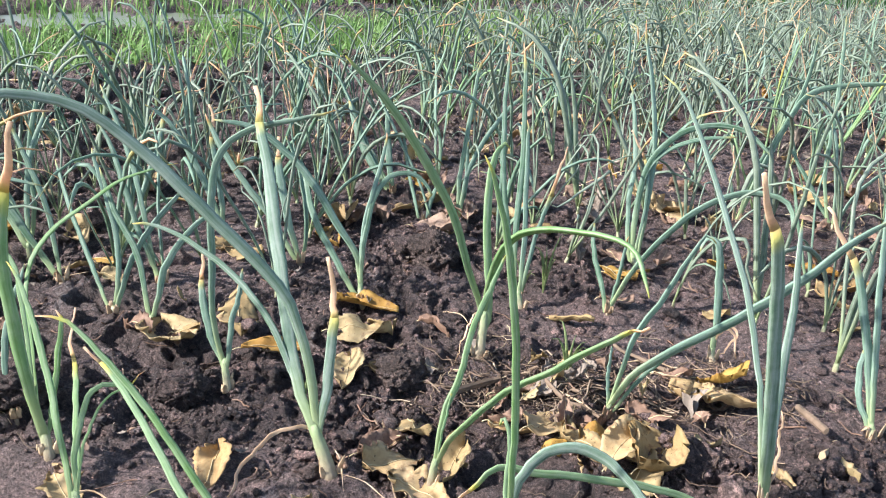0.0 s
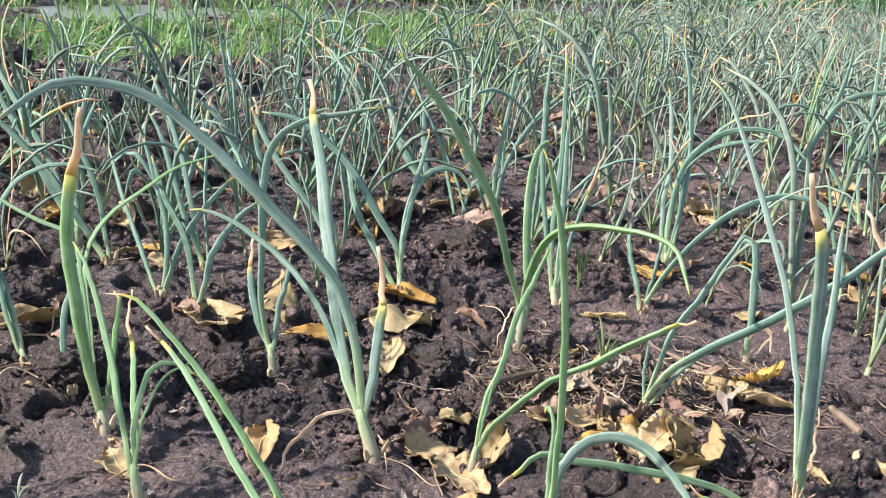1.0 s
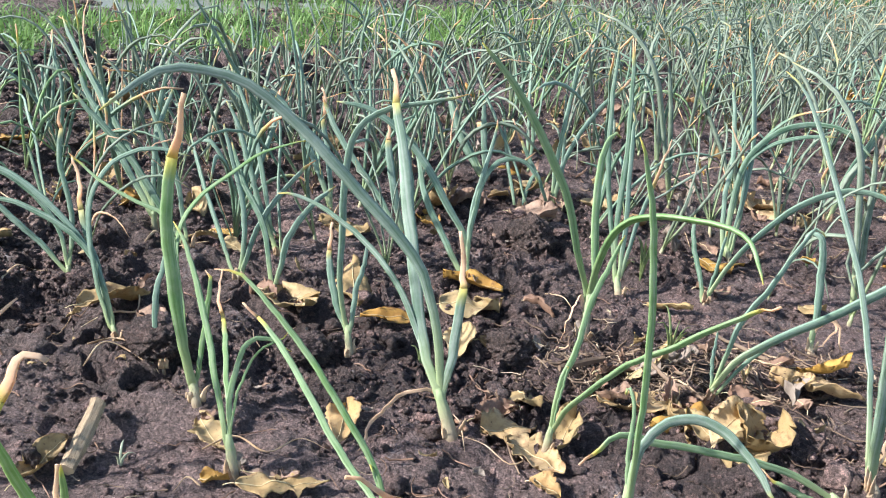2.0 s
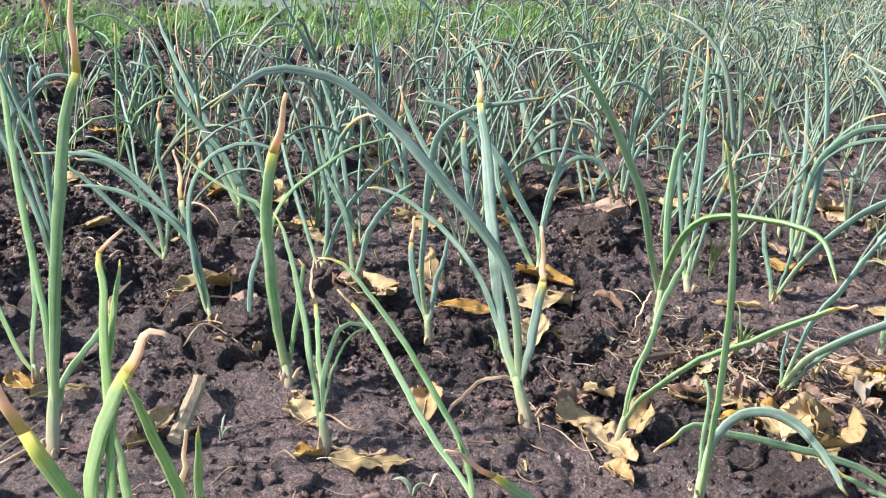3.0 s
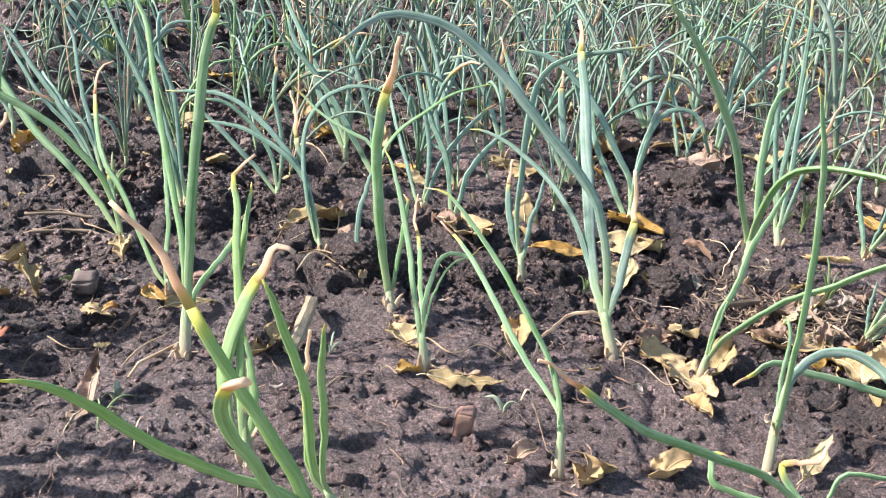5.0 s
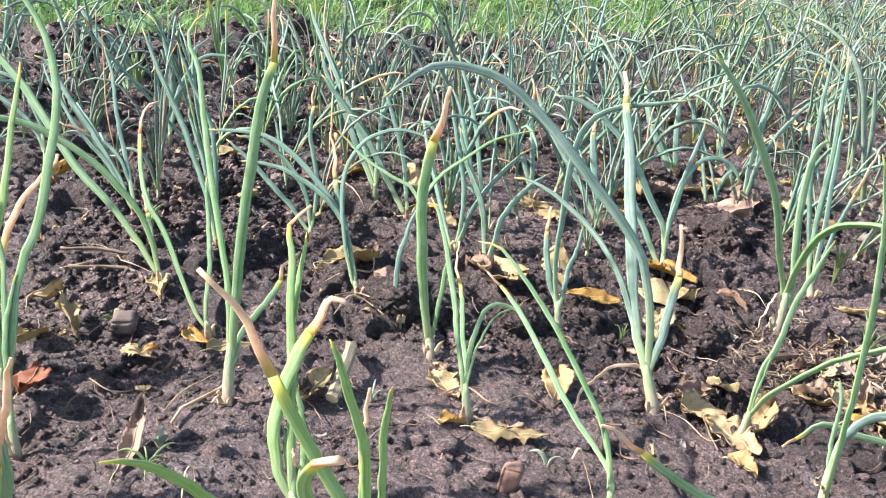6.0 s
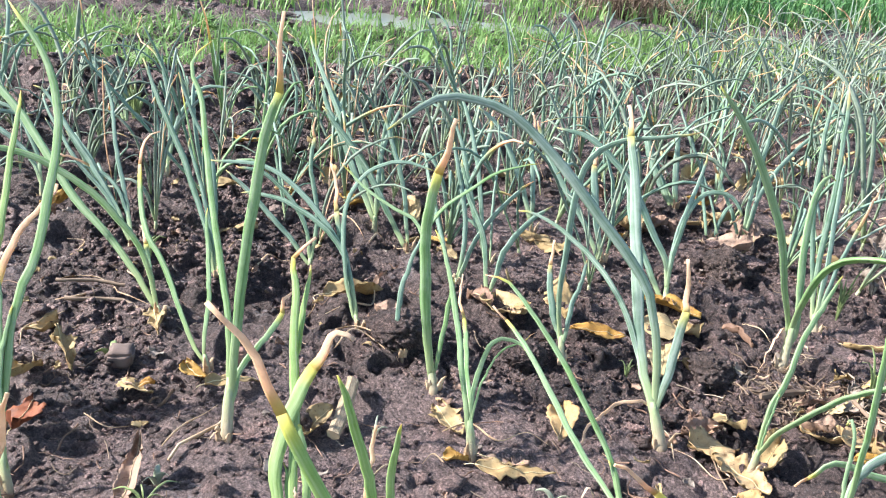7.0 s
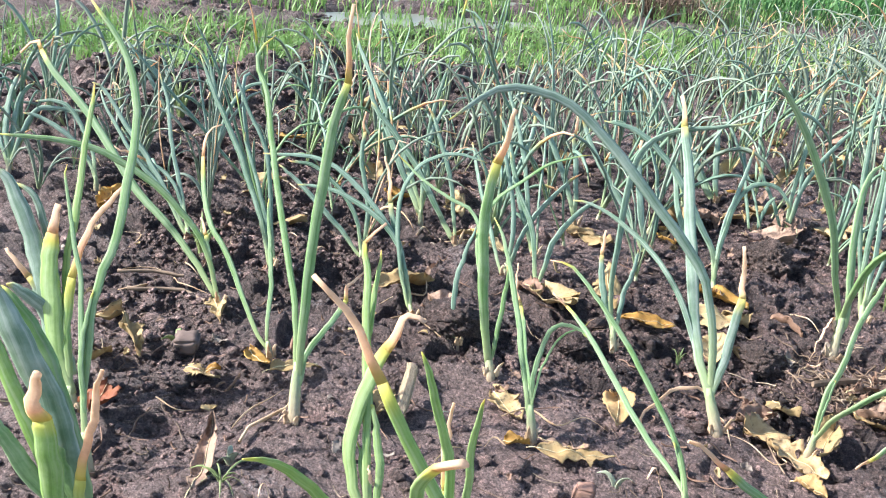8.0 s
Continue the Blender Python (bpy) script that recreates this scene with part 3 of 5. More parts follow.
onion(-0.223, 0.450, 10, 35, 'onion plant with one leaf bent over and yellowed base', [
    (6.2, 0.04, (-8, 7, 20), (-23, 26, 57), (-41, 49, 102), (-61, 68, 140), (-71, 73, 152)),
    (5.2, 0.35, (-6, 8, 20), (-29, 60, 48), (-46, 95, 70), (-57, 131, 93)),
    (5.3, 0.05, (-8, 11, 28), (-12, 21, 52), (-9, 33, 79), (0, 39, 88), (16, 41, 87), (24, 40, 80)),
    (2.6, 0.1, (-7, 11, 28), (-7, 23, 55), (2, 36, 80), (17, 43, 90), (27, 47, 95)),
], GREEN_LEAF)
onion(-0.095, 0.374, 9, 25, 'onion plant leaning sideways with two long slender leaves', [
    (6.1, 0.12, (-7, 13, 33), (-25, 30, 44), (-46, 46, 56), (-75, 72, 77), (-106, 99, 101), (-135, 119, 118)),
    (5.4, 0.08, (-6, 13, 33), (-21, 28, 65), (-44, 38, 92), (-68, 48, 119), (-92, 56, 142), (-116, 63, 162), (-134, 63, 167)),
    (3.1, 0.1, (-3, 4, 9), (-10, 16, 37), (-21, 25, 61), (-27, 28, 71)),
    (4.6, 1.0, (-2, 0, 2), (-16, 1, 20), (-25, 1, 36), (-34, 0, 44), (-38, -3, 36)),
], GREEN_LEAF)
onion(-0.184, 0.639, 9, 35, 'slender onion plant with pale stem', [
    (6.8, 0.06, (-6, 9, 22), (-15, 12, 59), (-17, 18, 103), (-19, 25, 157), (-13, 30, 197), (7, 34, 218), (42, 34, 230), (78, 32, 241)),
    (7.1, 0.25, (-7, 9, 22), (-19, 16, 44), (-29, 29, 79), (-32, 40, 105)),
    (5.5, 0.05, (-4, 10, 25), (-4, 24, 56), (-1, 33, 76), (-1, 44, 99)),
])
onion(-0.405, 0.383, 12, 40, 'tall onion plant with orange tip and whitish stem', [
    (10.3, 0.18, (-4, 13, 31), (-7, 23, 87), (-7, 32, 133), (-5, 43, 194), (-1, 53, 245), (8, 60, 279), (11, 65, 310)),
    (6.9, 0.05, (-19, 32, 80), (-31, 45, 105), (-48, 61, 137), (-66, 80, 173), (-83, 99, 210), (-95, 112, 236), (-108, 119, 251), (-109, 127, 264), (-101, 136, 276)),
    (6.5, 0.33, (-2, 13, 31), (-6, 31, 49), (2, 55, 70), (9, 78, 91), (19, 93, 103)),
], GREEN_LEAF)
onion(-0.468, 0.458, 8, 25, 'onion plant with orange hooked leaf tip', [
    (7.2, 0.22, (-3, 2, 7), (-18, 7, 21), (-44, 20, 54), (-65, 31, 81), (-87, 39, 104), (-104, 56, 140), (-110, 71, 168), (-100, 80, 176)),
    (5.7, 0.04, (-8, 7, 23), (-19, 30, 62), (-31, 46, 92), (-43, 64, 125)),
], GREEN_LEAF)
onion(-0.560, 0.521, 10, 30, 'onion plant with broad leaves sweeping sideways', [
    (10.8, 0.15, (-5, 2, 9), (-36, 12, 41), (-69, 17, 68), (-108, 22, 94), (-143, 30, 127), (-183, 40, 164), (-224, 45, 194), (-244, 50, 213), (-262, 50, 222), (-277, 42, 209)),
    (8.8, 0.03, (-4, 3, 9), (-25, 12, 59), (-52, 12, 90), (-87, 8, 116), (-131, -2, 137), (-171, -16, 144), (-219, -36, 144)),
    (7.4, 0.32, (-4, 3, 9), (-22, 18, 36), (-37, 34, 64), (-46, 44, 80)),
], GREEN_LEAF)
onion(-0.569, 0.326, 11, 20, 'onion plant with broad yellowing leaves', [
    (16.1, 0.22, (-6, 2, 8), (-17, 8, 30), (-30, 18, 62), (-38, 26, 86), (-44, 37, 115), (-48, 48, 143)),
    (7.6, 0.6, (-5, 4, 14), (-17, 15, 46), (-20, 25, 71), (-20, 37, 101), (-12, 51, 127), (-1, 62, 144), (10, 72, 161), (12, 76, 169)),
    (6.5, 0.05, (-4, 3, 10), (-22, 23, 57), (-34, 41, 96), (-39, 59, 133), (-45, 77, 170), (-47, 91, 200), (-50, 106, 229)),
], LIME_LEAF)
onion(-0.590, 0.338, 10, 15, 'onion plant with broad bluish-white bent leaves', [
    (16.9, 0.03, (-9, 6, 20), (-23, 15, 64), (-37, 22, 103), (-51, 26, 135), (-66, 28, 159), (-76, 26, 165)),
    (8.5, 0.04, (-7, 7, 21), (-23, 26, 90), (-34, 34, 121), (-48, 38, 146), (-63, 36, 154)),
    (14.5, 0.04, (-5, 8, 21), (-16, 5, 59), (-30, -2, 77), (-42, -8, 88)),
    (8.0, 0.3, (-2, 5, 13), (5, 7, 14), (-6, 12, 39), (-35, 17, 80), (-51, 17, 96), (-65, 16, 108)),
], SUNLIT_LEAF)
onion(-0.508, 0.271, 9, 30, 'tall slender onion plant with thin leaves', [
    (6.9, 0.05, (-6, 3, 11), (-13, 12, 37), (-18, 24, 67), (-22, 35, 97), (-21, 47, 124), (-17, 60, 151), (-18, 73, 182), (-21, 88, 219), (-26, 96, 242), (-39, 104, 269), (-56, 108, 290), (-75, 109, 305)),
    (4.0, 0.05, (-10, 7, 22), (-23, 25, 74), (-34, 41, 119), (-43, 49, 144), (-51, 56, 166), (-59, 64, 188), (-59, 68, 198)),
    (4.4, 0.05, (-8, 7, 23), (-19, 20, 60), (-24, 31, 89), (-23, 42, 114)),
], GREEN_LEAF)
onion(-0.297, 0.291, 12, 20, 'onion plant with hooked orange dry tips', [
    (10.0, 0.33, (-6, 4, 11), (-20, 9, 29), (-29, 18, 54), (-28, 31, 80), (-23, 44, 103), (-17, 53, 119), (-14, 61, 134), (-7, 65, 138), (2, 66, 135)),
    (6.2, 0.12, (-9, 8, 24), (-25, 33, 76), (-41, 60, 129), (-48, 74, 156), (-56, 82, 174), (-47, 90, 183)),
    (5.4, 0.05, (-7, 8, 24), (-32, 49, 101), (-39, 73, 141), (-42, 90, 171)),
    (5.8, 0.05, (-2, 4, 9), (-4, 18, 38), (-14, 29, 65), (-20, 34, 79)),
    (3.5, 0.05, (-5, 2, 7), (-15, 12, 33), (-20, 23, 57)),
    (3.1, 1.0, (-1, 3, 6), (-4, 11, 23), (-10, 19, 44)),
], LIME_LEAF)
onion(-0.158, 0.185, 11, 15, 'onion plant with long pale-tipped leaves', [
    (7.4, 0.24, (-48, -3, 99), (-58, -6, 121), (-71, -9, 146), (-81, -12, 166), (-96, -16, 196), (-106, -19, 217), (-115, -22, 229), (-124, -25, 239)),
    (-6.6, 0.12, (-51, -20, 108), (-59, -27, 133), (-65, -34, 151), (-67, -40, 167), (-63, -47, 182), (-56, -54, 194), (-45, -61, 205)),
    (6.0, 0.03, (-45, -5, 89), (-82, -21, 112), (-89, -37, 131), (-91, -53, 149), (-98, -68, 169), (-102, -84, 191), (-105, -100, 209), (-108, -116, 220)),
], LIME_LEAF)
onion(-0.222, 0.275, 10, 15, 'short onion plant with cut leaf ends', [
    (6.6, 0.03, (-16, -5, 29), (-19, -8, 64), (-23, -11, 96), (-28, -14, 120), (-33, -17, 140), (-37, -20, 157), (-42, -23, 171)),
    (5.1, 0.05, (-10, -5, 32), (-10, -12, 86), (-10, -19, 123), (-7, -26, 154)),
    (5.5, 0.55, (-19, -3, 26), (-24, -1, 68), (-25, 1, 102), (-24, 3, 128)),
    (3.2, 0.1, (-20, 0, 24), (-26, 0, 54), (-27, 0, 80)),
], LIME_LEAF)
onion(-0.463, 0.196, 12, 20, 'yellow-green onion plant with torn dry leaf ends', [
    (15.4, 0.36, (-6, 3, 11), (-8, 2, 37), (-8, 2, 71), (-8, 1, 103), (-4, 0, 135)),
    (7.3, 0.72, (2, 6, 12), (5, 8, 47), (9, 10, 76), (12, 11, 100), (15, 11, 122)),
    (10.3, 0.05, (0, 5, 12), (-20, 10, 53), (-37, 13, 87), (-54, 17, 120), (-64, 19, 139)),
], LIME_LEAF)
onion(-0.467, 0.217, 12, 20, 'onion plant with broad bluish leaves and whitish bloom', [
    (20.2, 0.04, (-7, 4, 15), (-18, 6, 50), (-30, 7, 86), (-43, 6, 115), (-53, 5, 138), (-61, 5, 159)),
    (12.1, 0.04, (-3, 7, 19), (-16, 13, 53), (-32, 18, 92), (-48, 21, 119), (-63, 21, 140), (-73, 20, 150)),
    (13.5, 0.04, (-6, 3, 11), (-15, 3, 31), (-21, 6, 62), (-24, 8, 89)),
    (11.4, 0.05, (-8, 1, 8), (-21, -10, 33), (-29, -19, 62), (-36, -28, 92)),
], GREEN_LEAF, other={0: SUNLIT_LEAF})
onion(-0.684, 0.653, 10, 20, 'onion plant with many leaning blue-green leaves', [
    (7.9, 0.04, (-7, 2, 8), (-33, 9, 43), (-65, 15, 80), (-100, 22, 119), (-132, 27, 153), (-146, 25, 159)),
    (5.9, 0.05, (-3, 3, 9), (-19, 14, 44), (-42, 30, 98), (-59, 45, 146), (-74, 54, 176)),
    (6.6, 0.04, (-8, 1, 7), (-44, 9, 51), (-80, 11, 81), (-118, 18, 123), (-134, 24, 146), (-130, 28, 153)),
    (5.3, 0.3, (-1, 3, 8), (-29, 15, 56), (-60, 16, 77), (-97, 9, 88)),
])
onion(-0.804, 0.892, 8, 15, 'onion plant with thin upright leaves', [
    (6.6, 0.04, (-5, 2, 7), (-30, 20, 66), (-51, 36, 118), (-62, 44, 144)),
    (6.6, 0.04, (0, 3, 8), (-13, 29, 76), (-40, 49, 143)),
    (6.6, 0.04, (2, 4, 8), (-2, 32, 77), (20, 57, 118), (58, 70, 123)),
])
onion(-0.991, 1.052, 8, 15, 'onion plant with leaning leaves near the ridge', [
    (8.5, 0.04, (-7, 3, 13), (-41, 13, 58), (-78, 19, 98), (-113, 27, 139)),
    (7.6, 0.04, (-3, 5, 13), (-25, 18, 60), (-58, 22, 92), (-90, 17, 101)),
    (7.6, 0.06, (-1, 5, 13), (-18, 24, 69), (-42, 35, 111)),
])
onion(-0.556, 0.617, 9, 20, 'onion plant with long leaning leaves', [
    (7.4, 0.04, (-5, 3, 10), (-22, 14, 49), (-45, 24, 87), (-73, 35, 130), (-104, 44, 173), (-128, 53, 211)),
    (5.5, 0.05, (-3, 4, 10), (-21, 20, 61), (-43, 32, 105), (-62, 41, 137)),
    (5.5, 0.05, (0, 4, 11), (-15, 22, 61), (-35, 42, 123), (-62, 51, 160), (-87, 62, 204)),
])
onion(-0.487, 0.703, 9, 20, 'onion plant with leaves bowing sideways', [
    (7.2, 0.04, (-7, 2, 9), (-34, 6, 36), (-66, 8, 64), (-88, 8, 80), (-111, 8, 96)),
    (5.9, 0.08, (-2, 3, 9), (-17, 14, 45), (-44, 21, 78), (-80, 19, 99), (-109, 11, 99)),
    (5.9, 0.2, (0, 4, 9), (-7, 23, 58), (-28, 42, 117), (-25, 62, 161)),
])
onion(-1.016, 0.726, 10, 20, 'onion plant with pale arching leaves', [
    (9.9, 0.04, (-3, 4, 10), (-16, 19, 55), (-19, 37, 98), (-15, 47, 120)),
    (8.4, 0.05, (0, 5, 11), (-5, 23, 57), (-3, 39, 93), (11, 51, 112)),
    (7.6, 0.05, (2, 5, 11), (7, 24, 51), (22, 41, 81), (65, 55, 83), (81, 58, 81)),
    (8.4, 0.05, (-5, 3, 10), (-27, 15, 54), (-49, 29, 102)),
])
onion(-0.885, 0.739, 9, 15, 'onion plant with drooping pale leaves', [
    (7.4, 0.05, (-3, 2, 7), (-24, 10, 39), (-58, 10, 63), (-90, 7, 77), (-108, 2, 79)),
    (6.7, 0.04, (0, 3, 7), (-18, 15, 47), (-49, 22, 86), (-73, 20, 97), (-101, 11, 94)),
])
onion(0.052, 0.446, 10, 35, 'onion plant with one tall leaf and one bowed leaf', [
    (6.4, 0.04, (-2, 7, 16), (-3, 10, 47), (-5, 12, 91), (-11, 14, 151), (-21, 12, 219), (-32, 9, 260), (-39, 6, 278)),
    (10.0, 0.04, (-1, 13, 27), (2, 25, 60), (18, 34, 79), (40, 39, 84), (65, 37, 75), (87, 29, 57), (98, 21, 41)),
    (4.1, 0.1, (-7, 25, 59), (-8, 34, 82), (-14, 40, 96), (-16, 34, 84)),
    (2.9, 1.0, (-6, 10, 23), (-11, 9, 25), (-8, 13, 31)),
], GREEN_LEAF, other={1: SUNLIT_LEAF})
onion(0.221, 0.523, 10, 20, 'onion plant with long fallen leaf', [
    (7.6, 0.12, (-5, 2, 7), (-40, -1, 26), (-78, -8, 38), (-114, -17, 46), (-157, -28, 53), (-183, -35, 58), (-198, -46, 47), (-210, -58, 33)),
    (5.8, 0.1, (-21, 1, 6), (-42, 3, 14), (-60, 4, 20)),
], GREEN_LEAF)
onion(0.078, 0.386, 10, 15, 'onion plant with low bowed leaves and pale tips', [
    (8.4, 0.2, (-6, 3, 8), (-40, -8, 34), (-79, -25, 50), (-134, -49, 77), (-173, -64, 107), (-189, -69, 121), (-198, -74, 125)),
    (6.7, 0.1, (-17, 0, 9), (-66, -7, 19), (-74, -3, 32), (-73, 2, 40), (-63, 4, 40)),
    (6.7, 0.6, (-3, 2, 6), (-29, 8, 32), (-13, 19, 45), (-8, 27, 59)),
    (6.0, 0.05, (2, 4, 7), (11, 18, 32), (40, 27, 35), (63, 30, 29)),
], GREEN_LEAF)
onion(0.139, 0.660, 9, 12, 'onion plant with leaves lying low over soil', [
    (10.4, 0.04, (1, 3, 7), (20, 9, 36), (55, 13, 65), (93, 16, 92), (122, 19, 115), (154, 23, 144), (185, 28, 176), (212, 30, 198)),
    (4.9, 0.35, (7, 2, 5), (36, 16, 39), (72, 29, 69), (98, 35, 82), (107, 33, 76), (107, 27, 60)),
    (6.4, 0.04, (7, 8, 20), (23, 26, 65), (44, 41, 101), (65, 56, 137), (75, 62, 152), (82, 59, 143)),
    (3.9, 0.05, (4, 3, 8), (-1, 14, 36), (-1, 23, 58)),
])
onion(-0.003, 0.550, 9, 12, 'onion plant with leaf bent down to one side', [
    (7.3, 0.04, (0, 3, 6), (5, 28, 42), (14, 45, 65), (20, 67, 97), (31, 87, 123), (42, 106, 147)),
    (7.6, 0.12, (3, 5, 10), (14, -1, 39), (42, -15, 83), (68, -31, 112), (93, -50, 144), (108, -63, 164), (116, -74, 186)),
    (2.8, 0.1, (1, 4, 8), (5, 13, 26), (10, 23, 49), (13, 29, 60)),
], GREEN_LEAF)
onion(0.029, 0.737, 12, 45, 'onion plant with thick white stem and drooping leaf', [
    (9.7, 0.03, (1, 18, 45), (4, 9, 84), (15, 0, 120), (37, -13, 140), (69, -35, 150), (100, -62, 155), (114, -82, 150), (120, -117, 132)),
    (9.3, 0.03, (5, 18, 40), (-2, 38, 88), (-6, 59, 136), (-5, 76, 174), (3, 84, 190), (9, 84, 186)),
    (8.5, 0.03, (-3, 19, 44), (-17, 10, 83), (-38, -6, 146), (-59, -21, 186), (-88, -43, 235), (-112, -62, 266), (-129, -76, 285)),
    (6.4, 1.0, (-6, 18, 44), (-14, -6, 8), (-17, -16, -7), (-25, -20, -10)),
], GREEN_LEAF)
onion(0.256, 0.766, 9, 25, 'single-leaved onion plant with folded top', [
    (9.4, 0.03, (0, 7, 18), (2, 19, 49), (0, 36, 90), (-5, 45, 115), (-17, 47, 119), (-22, 42, 106)),
    (3.3, 1.0, (1, 11, 28), (14, 16, 41), (21, 12, 30), (7, 3, 8)),
])
onion(0.241, 0.535, 13, 30, 'large onion plant with thick bluish leaves', [
    (13.3, 0.2, (-2, 6, 15), (-20, -1, 116), (-39, -11, 202), (-61, -25, 274)),
    (6.8, 0.04, (-3, 6, 15), (-8, 47, 85), (-18, 78, 139), (-32, 102, 179), (-48, 125, 219), (-63, 145, 253), (-78, 159, 278), (-93, 165, 288)),
    (9.2, 0.03, (-1, 11, 27), (5, 51, 103), (12, 76, 152), (15, 102, 202)),
    (4.1, 1.0, (0, 8, 19), (4, 20, 50), (5, 31, 77)),
], SUNLIT_LEAF)
onion(0.372, 0.664, 11, 25, 'onion plant with dry curled leaf tip', [
    (9.8, 0.3, (-1, 4, 10), (-13, 32, 82), (-26, 53, 136), (-46, 72, 184)),
    (7.8, 0.05, (-2, 8, 19), (-6, 40, 101), (-7, 65, 165), (-9, 81, 206)),
    (6.3, 0.03, (-4, 4, 10), (-13, 14, 36), (-15, 28, 73)),
])
onion(-0.327, 0.744, 9, 20, 'onion plant with three slender leaves', [
    (6.3, 0.04, (-5, 3, 8), (-26, 17, 50), (-49, 32, 94), (-67, 49, 139)),
    (6.3, 0.04, (-1, 4, 9), (-2, 23, 52), (-17, 42, 103), (-39, 60, 154)),
    (6.9, 0.1, (2, 4, 9), (11, 26, 53), (29, 45, 90), (56, 66, 127)),
])
onion(-0.284, 0.732, 9, 20, 'onion plant with bowed bluish leaves', [
    (6.8, 0.04, (-5, 4, 11), (-21, 23, 61), (-47, 37, 104), (-67, 50, 142)),
    (7.4, 0.05, (-1, 5, 11), (5, 24, 52), (18, 39, 82), (43, 55, 107)),
])
onion(0.071, 0.850, 11, 25, 'upright clump-forming onion plant with many leaves', [
    (7.1, 0.1, (-7, 8, 20), (-12, 33, 80), (-14, 67, 158), (-19, 92, 217), (-23, 114, 268)),
    (6.5, 0.05, (-3, 8, 21), (-2, 30, 69), (-5, 56, 129), (-10, 81, 188)),
    (5.8, 0.4, (-1, 9, 21), (12, 41, 88), (27, 68, 144), (37, 84, 175)),
    (6.5, 0.04, (-6, 8, 20), (-27, 43, 108), (-38, 75, 185), (-39, 106, 257)),
])
onion(-0.006, 1.092, 9, 18, 'onion plant with crossing slender leaves', [
    (5.6, 0.3, (-6, 4, 12), (-26, 18, 51), (-53, 31, 93), (-69, 41, 121)),
    (7.2, 0.12, (-2, 5, 12), (-5, 29, 68), (1, 63, 143), (7, 100, 225)),
    (7.2, 0.15, (-1, 5, 13), (9, 35, 77), (45, 70, 140), (92, 98, 183)),
    (6.4, 0.05, (0, 6, 13), (6, 25, 54), (4, 47, 106)),
])
onion(-0.049, 1.064, 8, 15, 'small onion plant with two bluish leaves', [
    (5.5, 0.04, (-5, 4, 10), (-23, 22, 60), (-42, 47, 124)),
    (6.3, 0.04, (1, 5, 11), (7, 22, 48), (16, 31, 64)),
    (7.9, 0.03, (12, 6, 6), (-12, 22, 59), (-39, 35, 108), (-77, 51, 171), (-100, 65, 221)),
])
onion(-0.383, 0.598, 8, 20, 'onion plant with leaves bowed to one side', [
    (5.2, 0.04, (-12, 5, 19), (-29, 18, 61), (-39, 30, 98), (-39, 43, 127), (-25, 57, 150), (0, 69, 160), (33, 76, 155)),
    (6.4, 0.4, (-10, 6, 20), (-29, 23, 59), (-44, 34, 83), (-60, 50, 118), (-76, 65, 151)),
    (6.0, 0.04, (-4, 3, 7), (-19, 15, 41), (-38, 25, 73), (-72, 28, 95), (-112, 27, 108), (-150, 20, 109)),
    (6.0, 0.05, (-1, 3, 8), (-32, 25, 71), (-87, 36, 119), (-134, 36, 138), (-185, 25, 134)),
])
onion(-0.095, 0.816, 10, 25, 'onion plant with upright and arching leaves', [
    (9.1, 0.03, (-10, 19, 51), (-33, 25, 82), (-61, 34, 122), (-92, 39, 154), (-127, 39, 177), (-163, 31, 183)),
    (5.9, 0.1, (-7, 20, 51), (-4, 41, 98), (5, 62, 142), (12, 79, 176)),
    (6.5, 0.1, (-6, 21, 54), (-4, 35, 85), (4, 51, 117), (19, 63, 134), (44, 69, 131), (59, 65, 112), (51, 59, 103)),
    (8.4, 0.03, (-9, 6, 17), (-32, 17, 51), (-58, 29, 90), (-78, 50, 147)),
])
onion(-0.107, 1.199, 10, 20, 'onion plant with broad pale blue-green leaves', [
    (13.2, 0.05, (-7, 4, 11), (-32, 16, 44), (-54, 30, 80), (-73, 48, 125)),
    (10.7, 0.05, (-2, 4, 11), (-13, 24, 60), (-24, 46, 117)),
    (9.2, 0.03, (4, 3, 8), (-24, 21, 43), (-46, 39, 79), (-98, 78, 159), (-135, 89, 178)),
])
onion(-0.476, 0.874, 9, 20, 'onion plant with two leaning leaves', [
    (9.8, 0.04, (-6, 2, 10), (-35, 13, 53), (-64, 24, 99), (-90, 30, 132), (-109, 39, 165)),
    (7.5, 0.05, (-1, 3, 7), (-10, 21, 56), (-11, 42, 106), (-3, 64, 150)),
])
onion(-0.403, 0.798, 9, 20, 'onion plant with leaning blue-green leaves', [
    (9.0, 0.04, (-4, 2, 8), (-21, 7, 30), (-50, 14, 67), (-83, 21, 105), (-117, 25, 138), (-139, 27, 158)),
    (6.3, 0.1, (-2, 3, 8), (-15, 16, 48), (-32, 30, 92), (-69, 48, 160)),
])
onion(-0.309, 0.824, 9, 20, 'slender onion plant with upright leaves', [
    (6.9, 0.04, (-5, 1, 6), (-26, 14, 51), (-47, 29, 101), (-68, 42, 144), (-82, 46, 163)),
    (6.3, 0.06, (1, 4, 8), (-10, 28, 72), (-18, 51, 131), (-31, 66, 175)),
    (6.3, 0.04, (-8, 4, 14), (-30, 27, 83), (-49, 43, 134), (-83, 59, 195)),
])
onion(-0.287, 0.975, 9, 20, 'slender onion plant with bowed leaf', [
    (8.6, 0.04, (-5, 2, 8), (-21, 16, 51), (-45, 26, 92), (-78, 34, 132), (-105, 34, 151)),
    (7.8, 0.3, (-1, 4, 9), (-16, 27, 73), (-32, 43, 123), (-44, 52, 151)),
])
